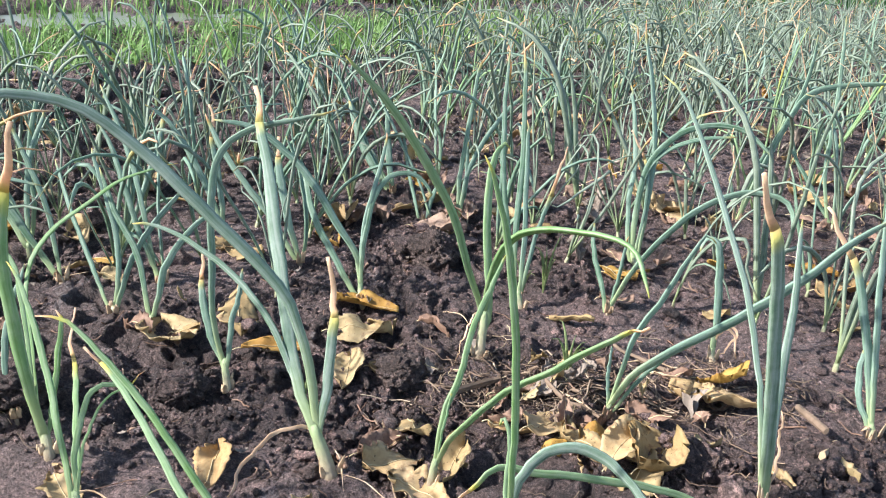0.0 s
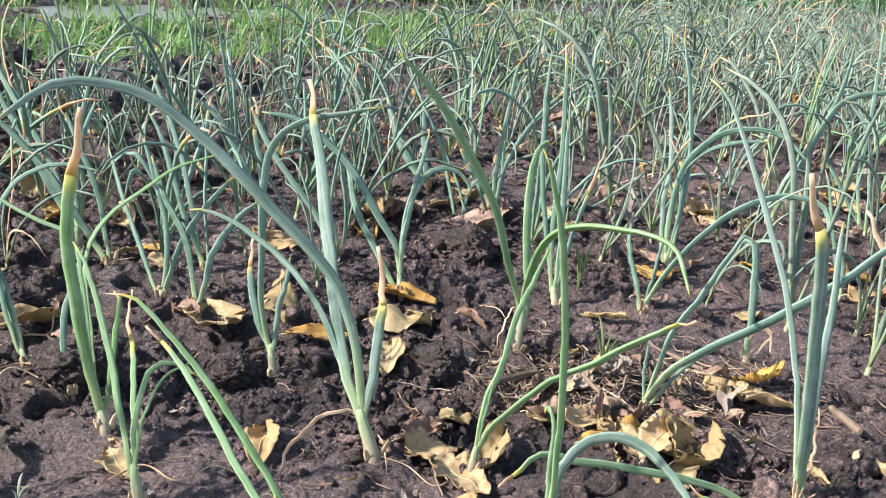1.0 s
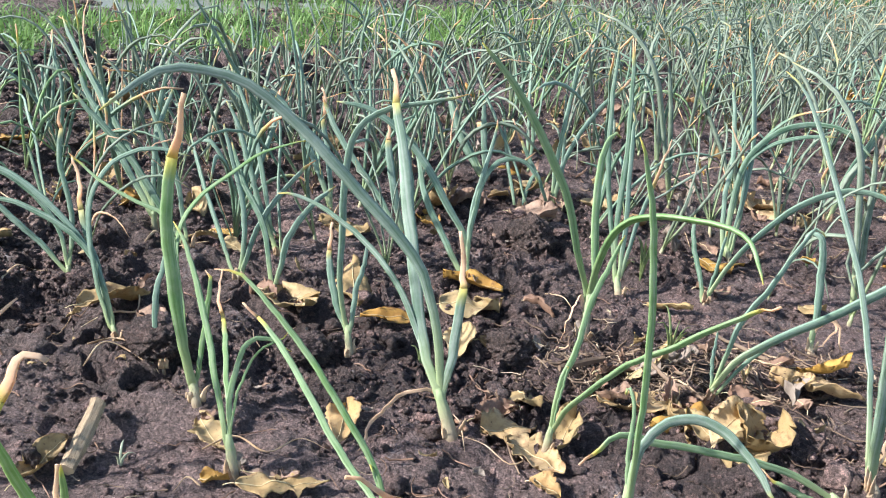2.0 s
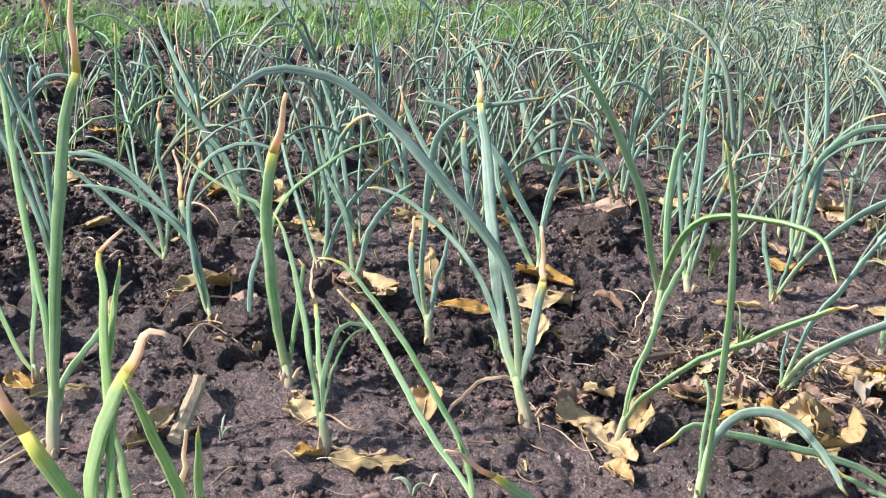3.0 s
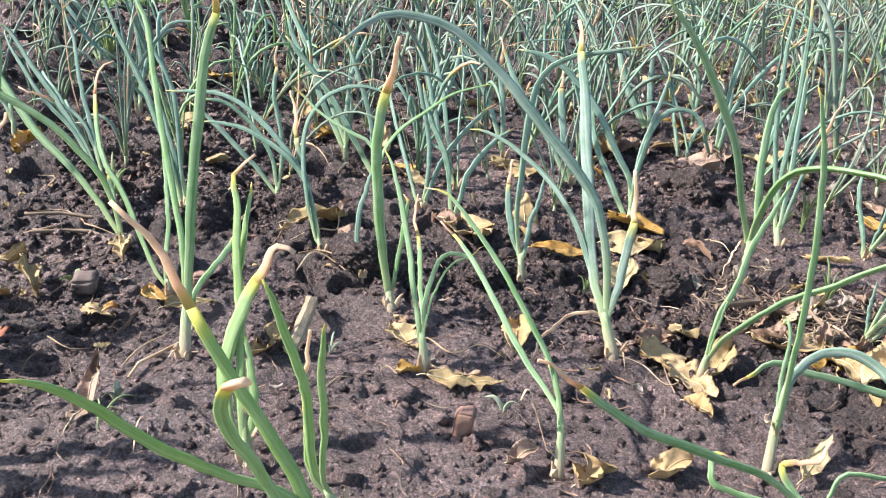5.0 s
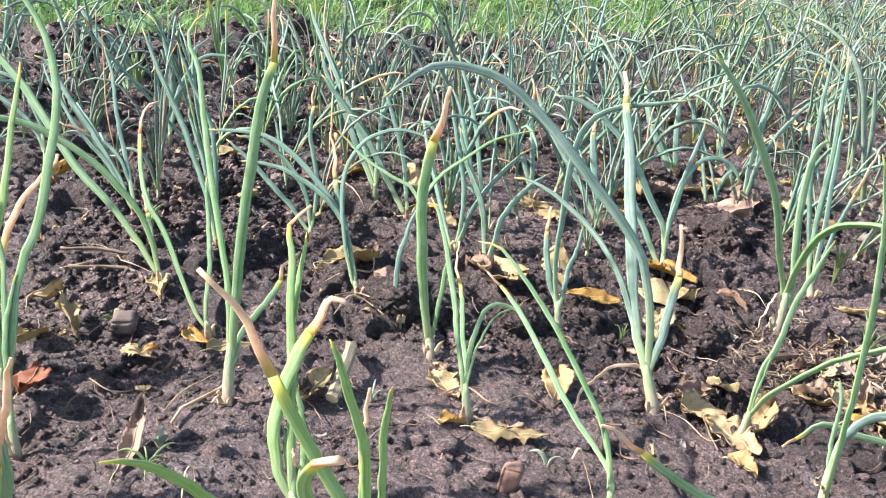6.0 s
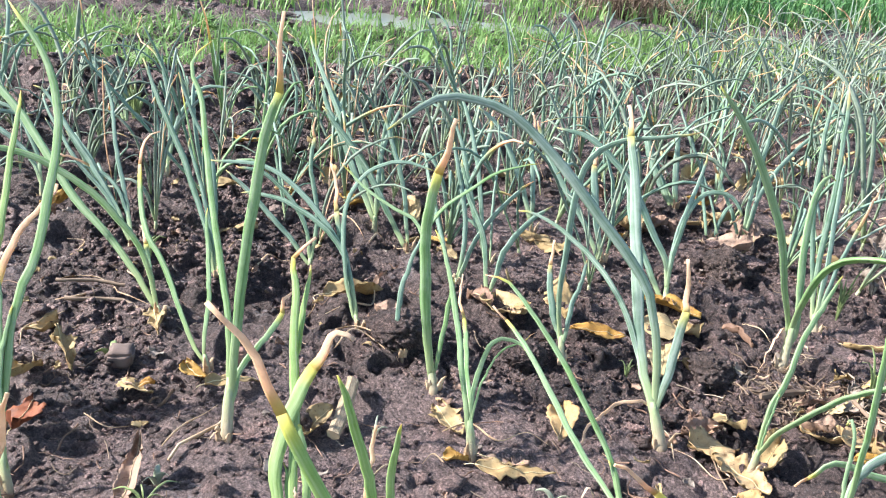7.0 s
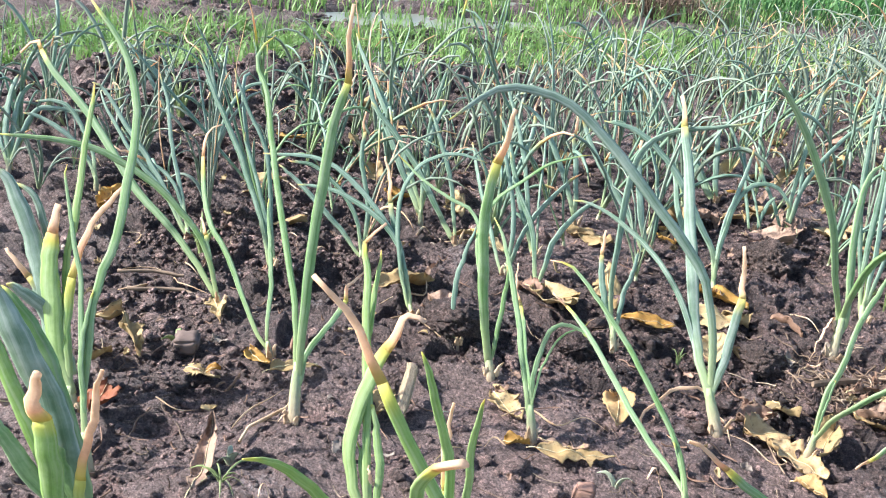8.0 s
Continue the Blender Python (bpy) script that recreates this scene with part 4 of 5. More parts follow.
onion(-0.182, 0.915, 9, 20, 'onion plant with pale-tipped upright leaves', [
    (8.7, 0.1, (-5, 2, 8), (-35, 11, 50), (-73, 18, 93), (-98, 25, 125), (-118, 36, 163)),
    (10.2, 0.25, (-3, 3, 9), (-21, 19, 58), (-35, 34, 104), (-43, 49, 145)),
    (7.3, 0.04, (3, 5, 9), (3, 24, 54), (-12, 42, 107), (-28, 52, 139)),
])
onion(-0.481, 0.884, 9, 18, 'onion plant with long leaning leaves', [
    (8.7, 0.04, (-5, 3, 8), (-38, 22, 66), (-72, 37, 113), (-115, 54, 170), (-145, 68, 215)),
    (6.5, 0.1, (-1, 4, 9), (-21, 16, 44), (-51, 30, 88), (-81, 44, 133), (-105, 53, 164)),
    (6.5, 0.04, (0, 4, 9), (-2, 23, 53), (-13, 35, 85), (-13, 65, 153), (-10, 84, 194)),
])
onion(0.219, 0.992, 11, 25, 'onion plant with many arching leaves', [
    (9.0, 0.03, (-9, 9, 23), (-8, 35, 88), (1, 52, 131), (33, 66, 165), (73, 72, 178), (115, 71, 173), (152, 61, 145)),
    (6.9, 0.06, (-12, 9, 23), (-3, 43, 108), (21, 57, 142), (61, 64, 159), (109, 69, 166)),
    (6.9, 0.05, (-14, 9, 23), (-22, 31, 81), (-20, 55, 139), (-34, 85, 216)),
    (5.5, 0.3, (-5, 9, 24), (2, 35, 89), (-4, 53, 134), (-18, 66, 168)),
    (7.1, 0.1, (-2, 8, 20), (7, 57, 127), (-2, 93, 212), (-24, 123, 290)),
])
onion(0.165, 0.852, 8, 15, 'bluish onion plant with spreading leaves', [
    (6.4, 0.04, (-4, 4, 12), (-23, 26, 69), (-24, 36, 93)),
    (8.4, 0.03, (2, 6, 14), (21, 17, 54), (52, 28, 95), (89, 36, 128), (134, 39, 146), (169, 34, 143), (181, 24, 123), (177, 13, 103)),
    (5.1, 0.1, (1, 4, 9), (7, 20, 42), (12, 39, 84)),
])
onion(0.394, 1.208, 10, 20, 'onion plant with long crossing leaves', [
    (10.7, 0.03, (3, 3, 8), (29, 31, 76), (59, 57, 140), (87, 76, 187), (135, 85, 206), (216, 91, 216)),
    (8.2, 0.04, (0, 3, 8), (24, 33, 83), (66, 63, 156), (88, 89, 219), (95, 111, 273)),
    (5.8, 0.5, (-3, 3, 8), (-10, 22, 57), (-23, 46, 117)),
])
onion(0.539, 1.214, 10, 20, 'upright onion plant with slender leaves', [
    (7.4, 0.04, (-6, 6, 15), (-30, 20, 51), (-55, 33, 88), (-75, 46, 121)),
    (7.4, 0.04, (-2, 6, 15), (-4, 36, 92), (-14, 60, 153), (-49, 75, 192)),
    (7.4, 0.04, (-9, 6, 15), (-22, 35, 90), (-15, 72, 183), (-15, 118, 299)),
    (6.6, 0.04, (3, 6, 15), (31, 26, 64), (84, 45, 107)),
])


# ---- the rest of the bed: a few grown forms, set out in loose rows ----
rng = np.random.default_rng(77)


def grown(rng, lean):
    """Leaves of a plausible plant: upright at first, then bowing over by their weight, some snapped, some with a hooked tip."""
    out = []
    for i in range(int(rng.integers(3, 7))):
        az = rng.uniform(0, 6.28)
        length = rng.uniform(110, 330)
        tilt = rng.uniform(0.02, 0.45)
        bow = float(rng.choice([rng.uniform(0.0, 0.5), rng.uniform(1.2, 2.4), rng.uniform(2.4, 4.2)], p=[0.25, 0.42, 0.33]))
        p, ang, pts = np.array((0.0, 0.0, 12.0)), tilt, []
        kink = rng.uniform(0.7, 2.2)
        fold = int(rng.integers(3, 8)) if rng.uniform() < 0.25 else 99      # some leaves have snapped over
        hook = rng.uniform(0.8, 1.8) * rng.choice([-1, 1]) if rng.uniform() < 0.30 else 0.0
        for k in range(10):
            pts.append(tuple(p))
            step = length / 9
            p = p + step * np.array((math.cos(az) * math.sin(ang), math.sin(az) * math.sin(ang), math.cos(ang))) + np.array((lean, 0, 0)) * step
            ang = min(2.6, ang + bow * (k / 9) ** kink / 3.6 + (hook if k == 7 else 0.0) + rng.normal(0, 0.05))
            az += rng.normal(0, 0.16)
            if k == fold:
                ang += rng.uniform(0.9, 1.9)
            p[2] = max(p[2], 6.0)
        dry = rng.choice([0.03, 0.12, 0.3, 0.999], p=[0.68, 0.14, 0.08, 0.10])
        out.append((rng.uniform(3.8, 8.4) if dry < 0.9 else rng.uniform(2.5, 5.0), float(dry), *pts))
    return out


FORMS = ["slender onion plant with arching blue-green leaves", "onion plant with upright green leaves", "onion plant with drooping leaves and dry tips",
         "green onion plant with crossing hollow leaves"]
forms = []
for k in range(30):
    forms.append(onion(0, 0, rng.uniform(7, 10), 22, FORMS[k % 4], grown(rng, rng.uniform(-0.28, 0.12)), LEAF if k % 3 == 0 else GREEN_LEAF if k % 15 == 4 else DULL_LEAF, fine=False))
PLANTED[-30:] = []
spots = []
tries, count = 0, len(PLANTED) + 5
taken = np.zeros((1800, 2))
taken[:count] = PLANTED + [(-0.033, 0.962), (-1.000, 1.610), (-0.03, 0.89), (-0.05, 0.84), (0.0, 0.93)]
while len(spots) < 1250 and tries < 120000:
    tries += 1
    y = 0.35 + 4.0 * rng.uniform() ** 0.85
    x = rng.uniform(-0.75 - 0.55 * y, 0.30 + 0.75 * y)
    if beyond(x, y) > -0.40 + 0.35 * min(1.0, max(0.0, (x + 0.5) / 0.8)) or (y < 0.80 and x > -0.62) or y < 0.70:
        continue
    gap = 0.066 if x < -0.2 or y > 1.6 else 0.086
    if np.min((taken[:count, 0] - x) ** 2 + (taken[:count, 1] - y) ** 2) < gap * gap:
        continue
    spots.append((x, y))
    taken[count] = x, y
    count += 1
spots.sort(key=lambda s: s[1])
far_rows = []
for i, (x, y) in enumerate(spots):
    m = pose(x, y, float(ground_z(x, y)), rng.uniform(-12, 12), rng.uniform(-12, 12), rng.uniform(0, 360)) @ Matrix.Scale(rng.uniform(0.65, 1.0) * (0.92 if x < -0.45 else 1.0), 4)
    src = forms[int(rng.integers(len(forms)))]
    if i < 290:
        if i < len(forms):
            src = forms[i]
            src.matrix_basis = m
        else:
            copy_thing(src, m).scale = m.to_scale()
    else:
        far_rows.append((src, m))


def joined(name, pairs, mat, label, category):
    """The far part of the bed as one mesh."""
    V, F, foot, dry, k = [], [], [], [], 0
    for src, m in pairs:
        for c in src.children:
            if not c.name.startswith(("leaf", "dry_leaf")):
                continue
            me = c.data
            co = np.empty(len(me.vertices) * 3, np.float32)
            me.vertices.foreach_get("co", co)
            a = np.array(m)
            V.append(co.reshape(-1, 3) @ a[:3, :3].T + a[:3, 3])
            for key, store in (("foot", foot), ("dry", dry)):
                v = np.empty(len(me.vertices), np.float32)
                me.attributes[key].data.foreach_get("value", v)
                store.append(v)
            for p in me.polygons:
                q = list(p.vertices)
                F.append([i + k for i in (q if len(q) == 4 else q + q[-1:])][:len(q)])
            k += len(me.vertices)
    me = bpy.data.meshes.new(name)
    me.from_pydata(np.concatenate(V).tolist(), [], F)
    me.polygons.foreach_set("use_smooth", [True] * len(me.polygons))
    for key, store in (("foot", foot), ("dry", dry)):
        me.attributes.new(key, "FLOAT", "POINT").data.foreach_set("value", np.concatenate(store))
    me.materials.append(mat)
    return tagged(new(name, me), label, category, kind="stuff")


joined("distant_onions", far_rows, DULL_LEAF, "dense distant rows of blue-green onion plants", "onion plants")


# ---- beyond the bed: seedling strip, wet furrow, tall grass, dry weeds ----
def blades(name, count, spot_of, tall, wide, mat, label, category, seed, droop=0.5):
    """Many curved grass blades as one mesh."""
    r = np.random.default_rng(seed)
    x, y = spot_of(r, count)
    n = len(x)
    z = ground_z(x, y) - 0.004
    h, a, lean, w = r.uniform(*tall, n), r.uniform(0, 6.28, n), r.uniform(0.05, droop, n), r.uniform(*wide, n) / 2
    d = np.stack([np.cos(a), np.sin(a), a * 0], -1)
    s = np.stack([-np.sin(a), np.cos(a), a * 0], -1)
    at = np.stack([x, y, z], -1)
    rows = []
    for f, ww in ((0, 0.7), (0.4, 1.0), (0.78, 0.7), (1.0, 0.08)):
        c = at + d * (lean * h * f * f * 1.3)[:, None] + np.stack([x * 0, x * 0, h * f * (1 - 0.42 * lean * f)], -1)
        rows += [c - s * (w * ww)[:, None], c + s * (w * ww)[:, None]]
    V = np.stack(rows, 1).reshape(-1, 3)
    k = (np.arange(n) * 8)[:, None]
    F = np.stack([np.concatenate([k + b, k + b + 1, k + b + 3, k + b + 2], 1) for b in (0, 2, 4)], 1).reshape(-1, 4)
    return tagged(numpy_mesh(name, V, F, mat), label, category, kind="stuff")


def along(t, s):
    return -1.05 + 0.68 * t - 0.73 * s, 1.71 + 0.73 * t + 0.68 * s


def tuft_spots(n, lo, hi, seed, spread, t_lo=-1.2, t_hi=3.6):
    r = np.random.default_rng(seed)
    return [along(r.uniform(t_lo, t_hi), r.uniform(lo, hi)) for _ in range(n)], spread


def spot_in(tufts):
    at, spread = tufts

    def pick(r, n):
        p = np.array(at)[r.integers(len(at), size=n)] + r.normal(0, spread, (n, 2))
        return p[:, 0], p[:, 1]
    return pick


blades("seedling_grass", 14000, spot_in(tuft_spots(900, -0.22, 0.48, 31, 0.020)), (0.03, 0.085), (0.002, 0.005), GRASS, "bright green young grass seedlings in bare soil", "grass", 41, 1.3)
blades("verge_grass", 5600, spot_in(tuft_spots(420, 0.76, 1.6, 32, 0.03, -2.2, 3.0)), (0.03, 0.09), (0.003, 0.007), GRASS, "low green grass and weeds beyond the furrow", "grass", 42)
blades("far_grass", 7000, spot_in(tuft_spots(700, 1.5, 9.0, 33, 0.08, -6, 4.5)), (0.05, 0.16), (0.006, 0.012), GRASS, "distant low green growth over bare soil", "grass", 43)


def tall_spot(r, n):
    x = r.uniform(-0.45, 8.0, n * 3)
    y = 4.0 + 0.75 * (x + 0.35) + 7 * r.uniform(size=n * 3) ** 1.6 + 0.12 * lattice(x * 3, x * 0 + 1, 9) + np.maximum(0.0, -0.2 - x) * 2.2
    return x[:n], y[:n]


blades("tall_grass", 15000, tall_spot, (0.12, 0.34), (0.005, 0.010), WHEAT, "dense tall green grass at the edge of the plot", "grass", 44, 0.8)


def pool(t_lo, t_hi, mid, wide, seed):
    """A shallow pool along the furrow, ragged at its banks and tapering to both ends."""
    gu, gv = np.meshgrid(np.linspace(0, 1, 70), np.linspace(-1, 1, 9))
    t = t_lo + (t_hi - t_lo) * gu
    half = wide * np.sqrt(np.clip(1 - (2 * gu - 1) ** 2, 0.0004, 1)) * (1 + 0.35 * lattice(t * 4.5, t * 0, seed))
    gs = mid + gv * half + 0.03 * lattice(t * 3.1, t * 0 + 4, seed + 1)
    px, py = along(t, gs)
    i = (np.arange(8)[:, None] * 70 + np.arange(69)[None]).reshape(-1)
    water = numpy_mesh("water", np.stack([px, py, px * 0 - 0.012], -1).reshape(-1, 3), np.stack([i, i + 1, i + 71, i + 70], -1), WATER)
    return tagged(water, "shallow muddy irrigation water in a furrow", "water", kind="structure")


pool(0.08, 1.62, 0.77, 0.17, 14)
pool(-0.60, 1.85, 1.32, 0.14, 16)


def heap_spot(r, n):
    return -0.47 + r.normal(0, 0.10, n), 3.95 + r.normal(0, 0.10, n)


blades("dry_weed_heap", 1500, heap_spot, (0.05, 0.22), (0.002, 0.005), STRAW, "heap of brown dry pulled weeds", "weeds", 45, 1.6)


# ---- litter on the soil ----
def fallen_leaf(x, y, heading, length, width, mat, curl, rear=0.0, torn=0.0):
    """A dead tree leaf: pointed oval with toothed edge, cupped and twisted, with its rib and stalk; millimetres and degrees."""
    seed = int(abs(x * 9173 + y * 5417) * 10) % 100000
    r = np.random.default_rng(seed)
    nu, nv = 23, 9
    u = np.linspace(0, 1, nu)
    grow = 1.18 if y < 0.8 else 1.05
    length, width = length * grow, width * grow
    half = width / 2000 * np.sin(np.pi * np.clip(u, 0.0, 1) ** 0.85) ** 0.75 * (1 + 0.16 * lattice(u * 6 + seed, u * 0, 54) + 0.05 * r.uniform(-1, 1, nu))
    half[0] = half[-1] = 0.0006
    v = np.linspace(-1, 1, nv)
    bite = 1 - 0.05 * (np.arange(nu) % 2) - 0.30 * (r.uniform(size=nu) > 0.88)
    half = half * (1 + torn * lattice(u * 11 + seed, u * 0, 55))
    L = length / 1000
    X = np.repeat((u - 0.5)[:, None] * L, nv, 1)
    Y = half[:, None] * v[None] * (1 + (bite[:, None] - 1) * (np.abs(v)[None] > 0.9)) * (1 - torn * 0.6 * np.clip(lattice(u[:, None] * 9 + 3, np.sign(v)[None] + u[:, None] * 0, 56), 0, 1)) + (0.12 * L * math.sin(seed) * (u - 0.5) ** 2)[:, None]
    a, b, c = r.uniform(0, 6.28, 3)
    side = r.choice([-1, 1])
    curl = curl * 1.5
    Z = curl * width / 1000 * (0.55 * v[None] ** 2 * (0.5 + 0.5 * np.sin(3 * u + a))[:, None] + 0.20 * side * v[None] * np.sin(4 * u + b)[:, None]) + curl * L * 0.16 * np.sin(2.4 * u + c)[:, None]
    Z = Z + 0.0012 * lattice(X * 160 + a * 9, Y * 160, 51) + 0.0062 * curl * lattice(X * 55 + b * 9, Y * 55, 52) + 0.0022 * lattice(X * 120, Y * 120 + c * 9, 53)
    Z = Z - Z.min() * 0.55 - 0.25 * Z.mean() + rear / 1000 * (u ** 2)[:, None]
    top = np.stack([X, Y, Z], -1).reshape(-1, 3)
    low = top - (0, 0, 0.0007)
    i = (np.arange(nu - 1)[:, None] * nv + np.arange(nv - 1)[None]).reshape(-1)
    q = np.stack([i, i + nv, i + nv + 1, i + 1], -1)
    rim = [k for k in range(nv)] + [k * nv + nv - 1 for k in range(1, nu)] + [(nu - 1) * nv + k for k in range(nv - 2, -1, -1)] + [k * nv for k in range(nu - 2, 0, -1)]
    m = nu * nv
    edge = [(rim[k], rim[(k + 1) % len(rim)], rim[(k + 1) % len(rim)] + m, rim[k] + m) for k in range(len(rim))]
    blade = numpy_mesh("blade", np.concatenate([top, low]), np.concatenate([q[:, ::-1], q + m, np.array(edge)[:, ::-1]]), mat)
    kind = {"yellow_dead_leaf": "curled pale yellow fallen leaf on the soil", "ochre_dead_leaf": "ochre-brown fallen leaf lying on the soil",
            "bleached_dead_leaf": "bleached khaki fallen leaf lying on the soil", "brown_dead_leaf": "crumpled brown fallen leaf on the soil", "grey_dead_leaf": "small grey chip of dry leaf on the soil",
            "rust_red_leaf": "small rust-red fallen leaf on the soil"}[mat.name]
    thing = tagged(new("fallen_leaf"), kind, "leaf", "fallen leaves on the soil")
    blade.parent = thing
    mid = top.reshape(nu, nv, 3)[:, nv // 2] + (0, 0, 0.0004)
    part("rib", tube("rib", mid, np.linspace(0.0011, 0.0004, nu), VEIN, flat=0.8, sides=5), thing, "raised midrib")
    stalk_line = spline([mid[0], mid[0] + (-0.06 * L, 0.02 * L, -0.001), mid[0] + (-0.12 * L, 0.03 * L, -0.003)], 5)[0]
    part("leaf_stalk", tube("leaf_stalk", stalk_line, np.full(6, 0.0009), VEIN, flat=0.9, sides=5), thing)
    thing.matrix_basis = pose(x, y, float(ground_z(x, y)) + 0.0045, r.uniform(-9, 9), r.uniform(-9, 9), heading)
    return thing


def stalk(name, a, b, width, mat, label, lift):
    """A dry stalk lying between two places of the soil, a little bent, with broken ends."""
    r = np.random.default_rng(int(abs(a[0] * 7919 + b[1] * 104729)) % 99991)
    t = np.array([0, 0.003, 0.12, 0.3, 0.5, 0.7, 0.88, 0.997, 1])
    bend = r.normal(0, 0.05, 2) * math.dist(a, b) * (0.2 if width > 6 else 1.0)
    x = a[0] + (b[0] - a[0]) * t + bend[0] * np.sin(np.pi * t)
    y = a[1] + (b[1] - a[1]) * t + bend[1] * np.sin(np.pi * t)
    z = np.interp(t, [0, 1], ground_z(x[[0, -1]], y[[0, -1]])) + lift / 1000 + width / 4000
    if width < 6:            # withered stems lie in waves
        x = x + 0.06 * math.dist(a, b) * np.sin(7.0 * t + r.uniform(0, 6)) * (b[1] - a[1] + 0.02) / math.dist(a, b)
        y = y + 0.07 * math.dist(a, b) * np.sin(7.0 * t + r.uniform(0, 6))
        z = np.maximum(z, ground_z(x, y) + width / 3000)
    w = width / 1000 * (1 + 0.12 * r.uniform(-1, 1, 9))
    thick = width > 6
    me = tube(name, np.stack([x - a[0], y - a[1], z - z[0]], -1), w, mat, flat=0.8 if thick else 0.9, sides=6 if thick else 8, ripple=0.10 if thick else 0.16, seed=3)
    if thick:
        me.polygons.foreach_set("use_smooth", [False] * len(me.polygons))
    ob = new(name, me)
    ob.location = (a[0], a[1], z[0])
    return tagged(ob, label, "plant debris", "dry stalks on the soil")


def clod(name, x, y, size, label, mat, category, squash=0.8, seed=0, angular=0.0):
    """A single large lump, rough all over."""
    bm = bmesh.new()
    bmesh.ops.create_icosphere(bm, subdivisions=5, radius=1.0)
    for v in bm.verts:
        p = v.co.copy()
        k = 1 + 0.30 * noise.noise(p * 1.3 + Vector((seed, 0, 0))) + 0.20 * abs(noise.noise(p * 3.1 + Vector((0, seed, 0)))) + 0.20 * noise.noise(p * 6) + 0.15 * noise.noise(p * 13) + 0.08 * noise.noise(p * 29)
        if angular:
            k = k / max(abs(p.x), abs(p.y), abs(p.z)) ** angular
        v.co = p * k * size
        v.co.z *= squash
    me = bpy.data.meshes.new(name)
    bm.to_mesh(me)
    bm.free()
    me.polygons.foreach_set("use_smooth", [True] * len(me.polygons))
    me.materials.append(mat)
    ob = new(name, me)
    ob.matrix_basis = pose(x, y, float(ground_z(x, y)) + size * squash * 0.70, 0, 0, seed * 40)
    return tagged(ob, label, category)


def block(name, x, y, sx, sy, sz, turn, mat, label, category):
    """A broken rectangular shard with chipped, rounded edges."""
    bm = bmesh.new()
    bmesh.ops.create_cube(bm, size=1.0)
    bmesh.ops.scale(bm, vec=(sx, sy, sz), verts=bm.verts)
    bmesh.ops.bevel(bm, geom=bm.edges[:], offset=min(sx, sy, sz) * 0.14, segments=2, affect="EDGES")
    bmesh.ops.subdivide_edges(bm, edges=bm.edges[:], cuts=3, use_grid_fill=True)
    for v in bm.verts:
        v.co += v.co.normalized() * min(sx, sy, sz) * (0.14 * noise.noise(v.co * 90 + Vector((x * 50, 0, 0))) + 0.07 * noise.noise(v.co * 260)) + Vector((0.2 * v.co.z, 0, 0.08 * sz * noise.noise(v.co * 60)))
    me = bpy.data.meshes.new(name)
    bm.to_mesh(me)
    bm.free()
    me.polygons.foreach_set("use_smooth", [True] * len(me.polygons))
    me.materials.append(mat)
    ob = new(name, me)
    ob.matrix_basis = pose(x, y, float(ground_z(x, y)) + sz * 0.3, 8, -6, turn)
    return tagged(ob, label, category)


clod("earth_clod", -0.033, 0.958, 0.027, "large dark rough clod of earth on the soil", DRY_CLOD, "soil clod", 0.85, 1)
clod("earth_clod", -0.042, 0.697, 0.021, "rough dark clod of earth beside fallen leaves", DRY_CLOD, "soil clod", 0.75, 2)
clod("earth_clod", -0.990, 1.600, 0.050, "large dark clod on the earth ridge", DRY_CLOD, "soil clod", 0.8, 3)
clod("earth_clod", -0.335, 0.580, 0.026, "crumbling clod of dark earth with roots", CLOD, "soil clod", 0.6, 4)
clod("earth_clod", -0.220, 0.630, 0.020, "crumbling clod of dark earth", CLOD, "soil clod", 0.6, 5)
clod("earth_clod", -0.460, 0.700, 0.024, "rough dark clod of earth", CLOD, "soil clod", 0.6, 6)
clod("stone", -0.603, 0.851, 0.016, "rounded grey stone half sunk in soil", STONE, "stone", 0.7, 7)
block("brick_piece", -0.172, 0.388, 0.015, 0.012, 0.030, 10, BRICK, "small reddish-brown brick shard in the soil", "brick piece")
block("brick_piece", -0.452, 0.481, 0.014, 0.012, 0.020, 30, BRICK, "small dull brown brick shard in the soil", "brick piece")
block("stone", -0.543, 0.440, 0.024, 0.020, 0.017, 24, STONE, "angular grey-brown stone in the soil", "stone")

fallen_leaf(-0.159, 0.702, 23, 52, 19, OCHRE, 0.20, 0)
fallen_leaf(-0.088, 0.804, 7, 61, 28, OCHRE, 0.40, 0)
fallen_leaf(-0.087, 0.750, 9, 51, 30, PALE, 0.50, 0)
fallen_leaf(-0.089, 0.686, -92, 40, 24, PALE, 0.40, 0)
fallen_leaf(-0.051, 0.692, 3, 35, 12, YELLOW, 0.60, 0)
fallen_leaf(-0.022, 0.622, -62, 42, 25, PALE, 0.35, 0, 0.3)
fallen_leaf(-0.046, 0.593, 38, 39, 16, BROWN, 0.70, 0)
fallen_leaf(0.050, 0.631, -42, 30, 12, BROWN, 0.90, 6)
fallen_leaf(0.061, 0.679, 27, 34, 13, BROWN, 0.90, 5)
fallen_leaf(0.122, 0.635, 37, 38, 19, BROWN, 0.80, 6)
fallen_leaf(0.175, 0.651, -21, 36, 16, BROWN, 0.60, 5)
fallen_leaf(-0.034, 0.572, 28, 44, 26, YELLOW, 0.40, 2, 0.3)
fallen_leaf(-0.012, 0.542, -30, 48, 32, YELLOW, 0.25, 3, 0.3)
fallen_leaf(-0.003, 0.502, -37, 25, 18, YELLOW, 0.40, 0)
fallen_leaf(0.012, 0.572, 70, 40, 20, PALE, 0.60, 0, 0.3)
fallen_leaf(0.088, 0.629, 46, 49, 32, YELLOW, 0.40, 0)
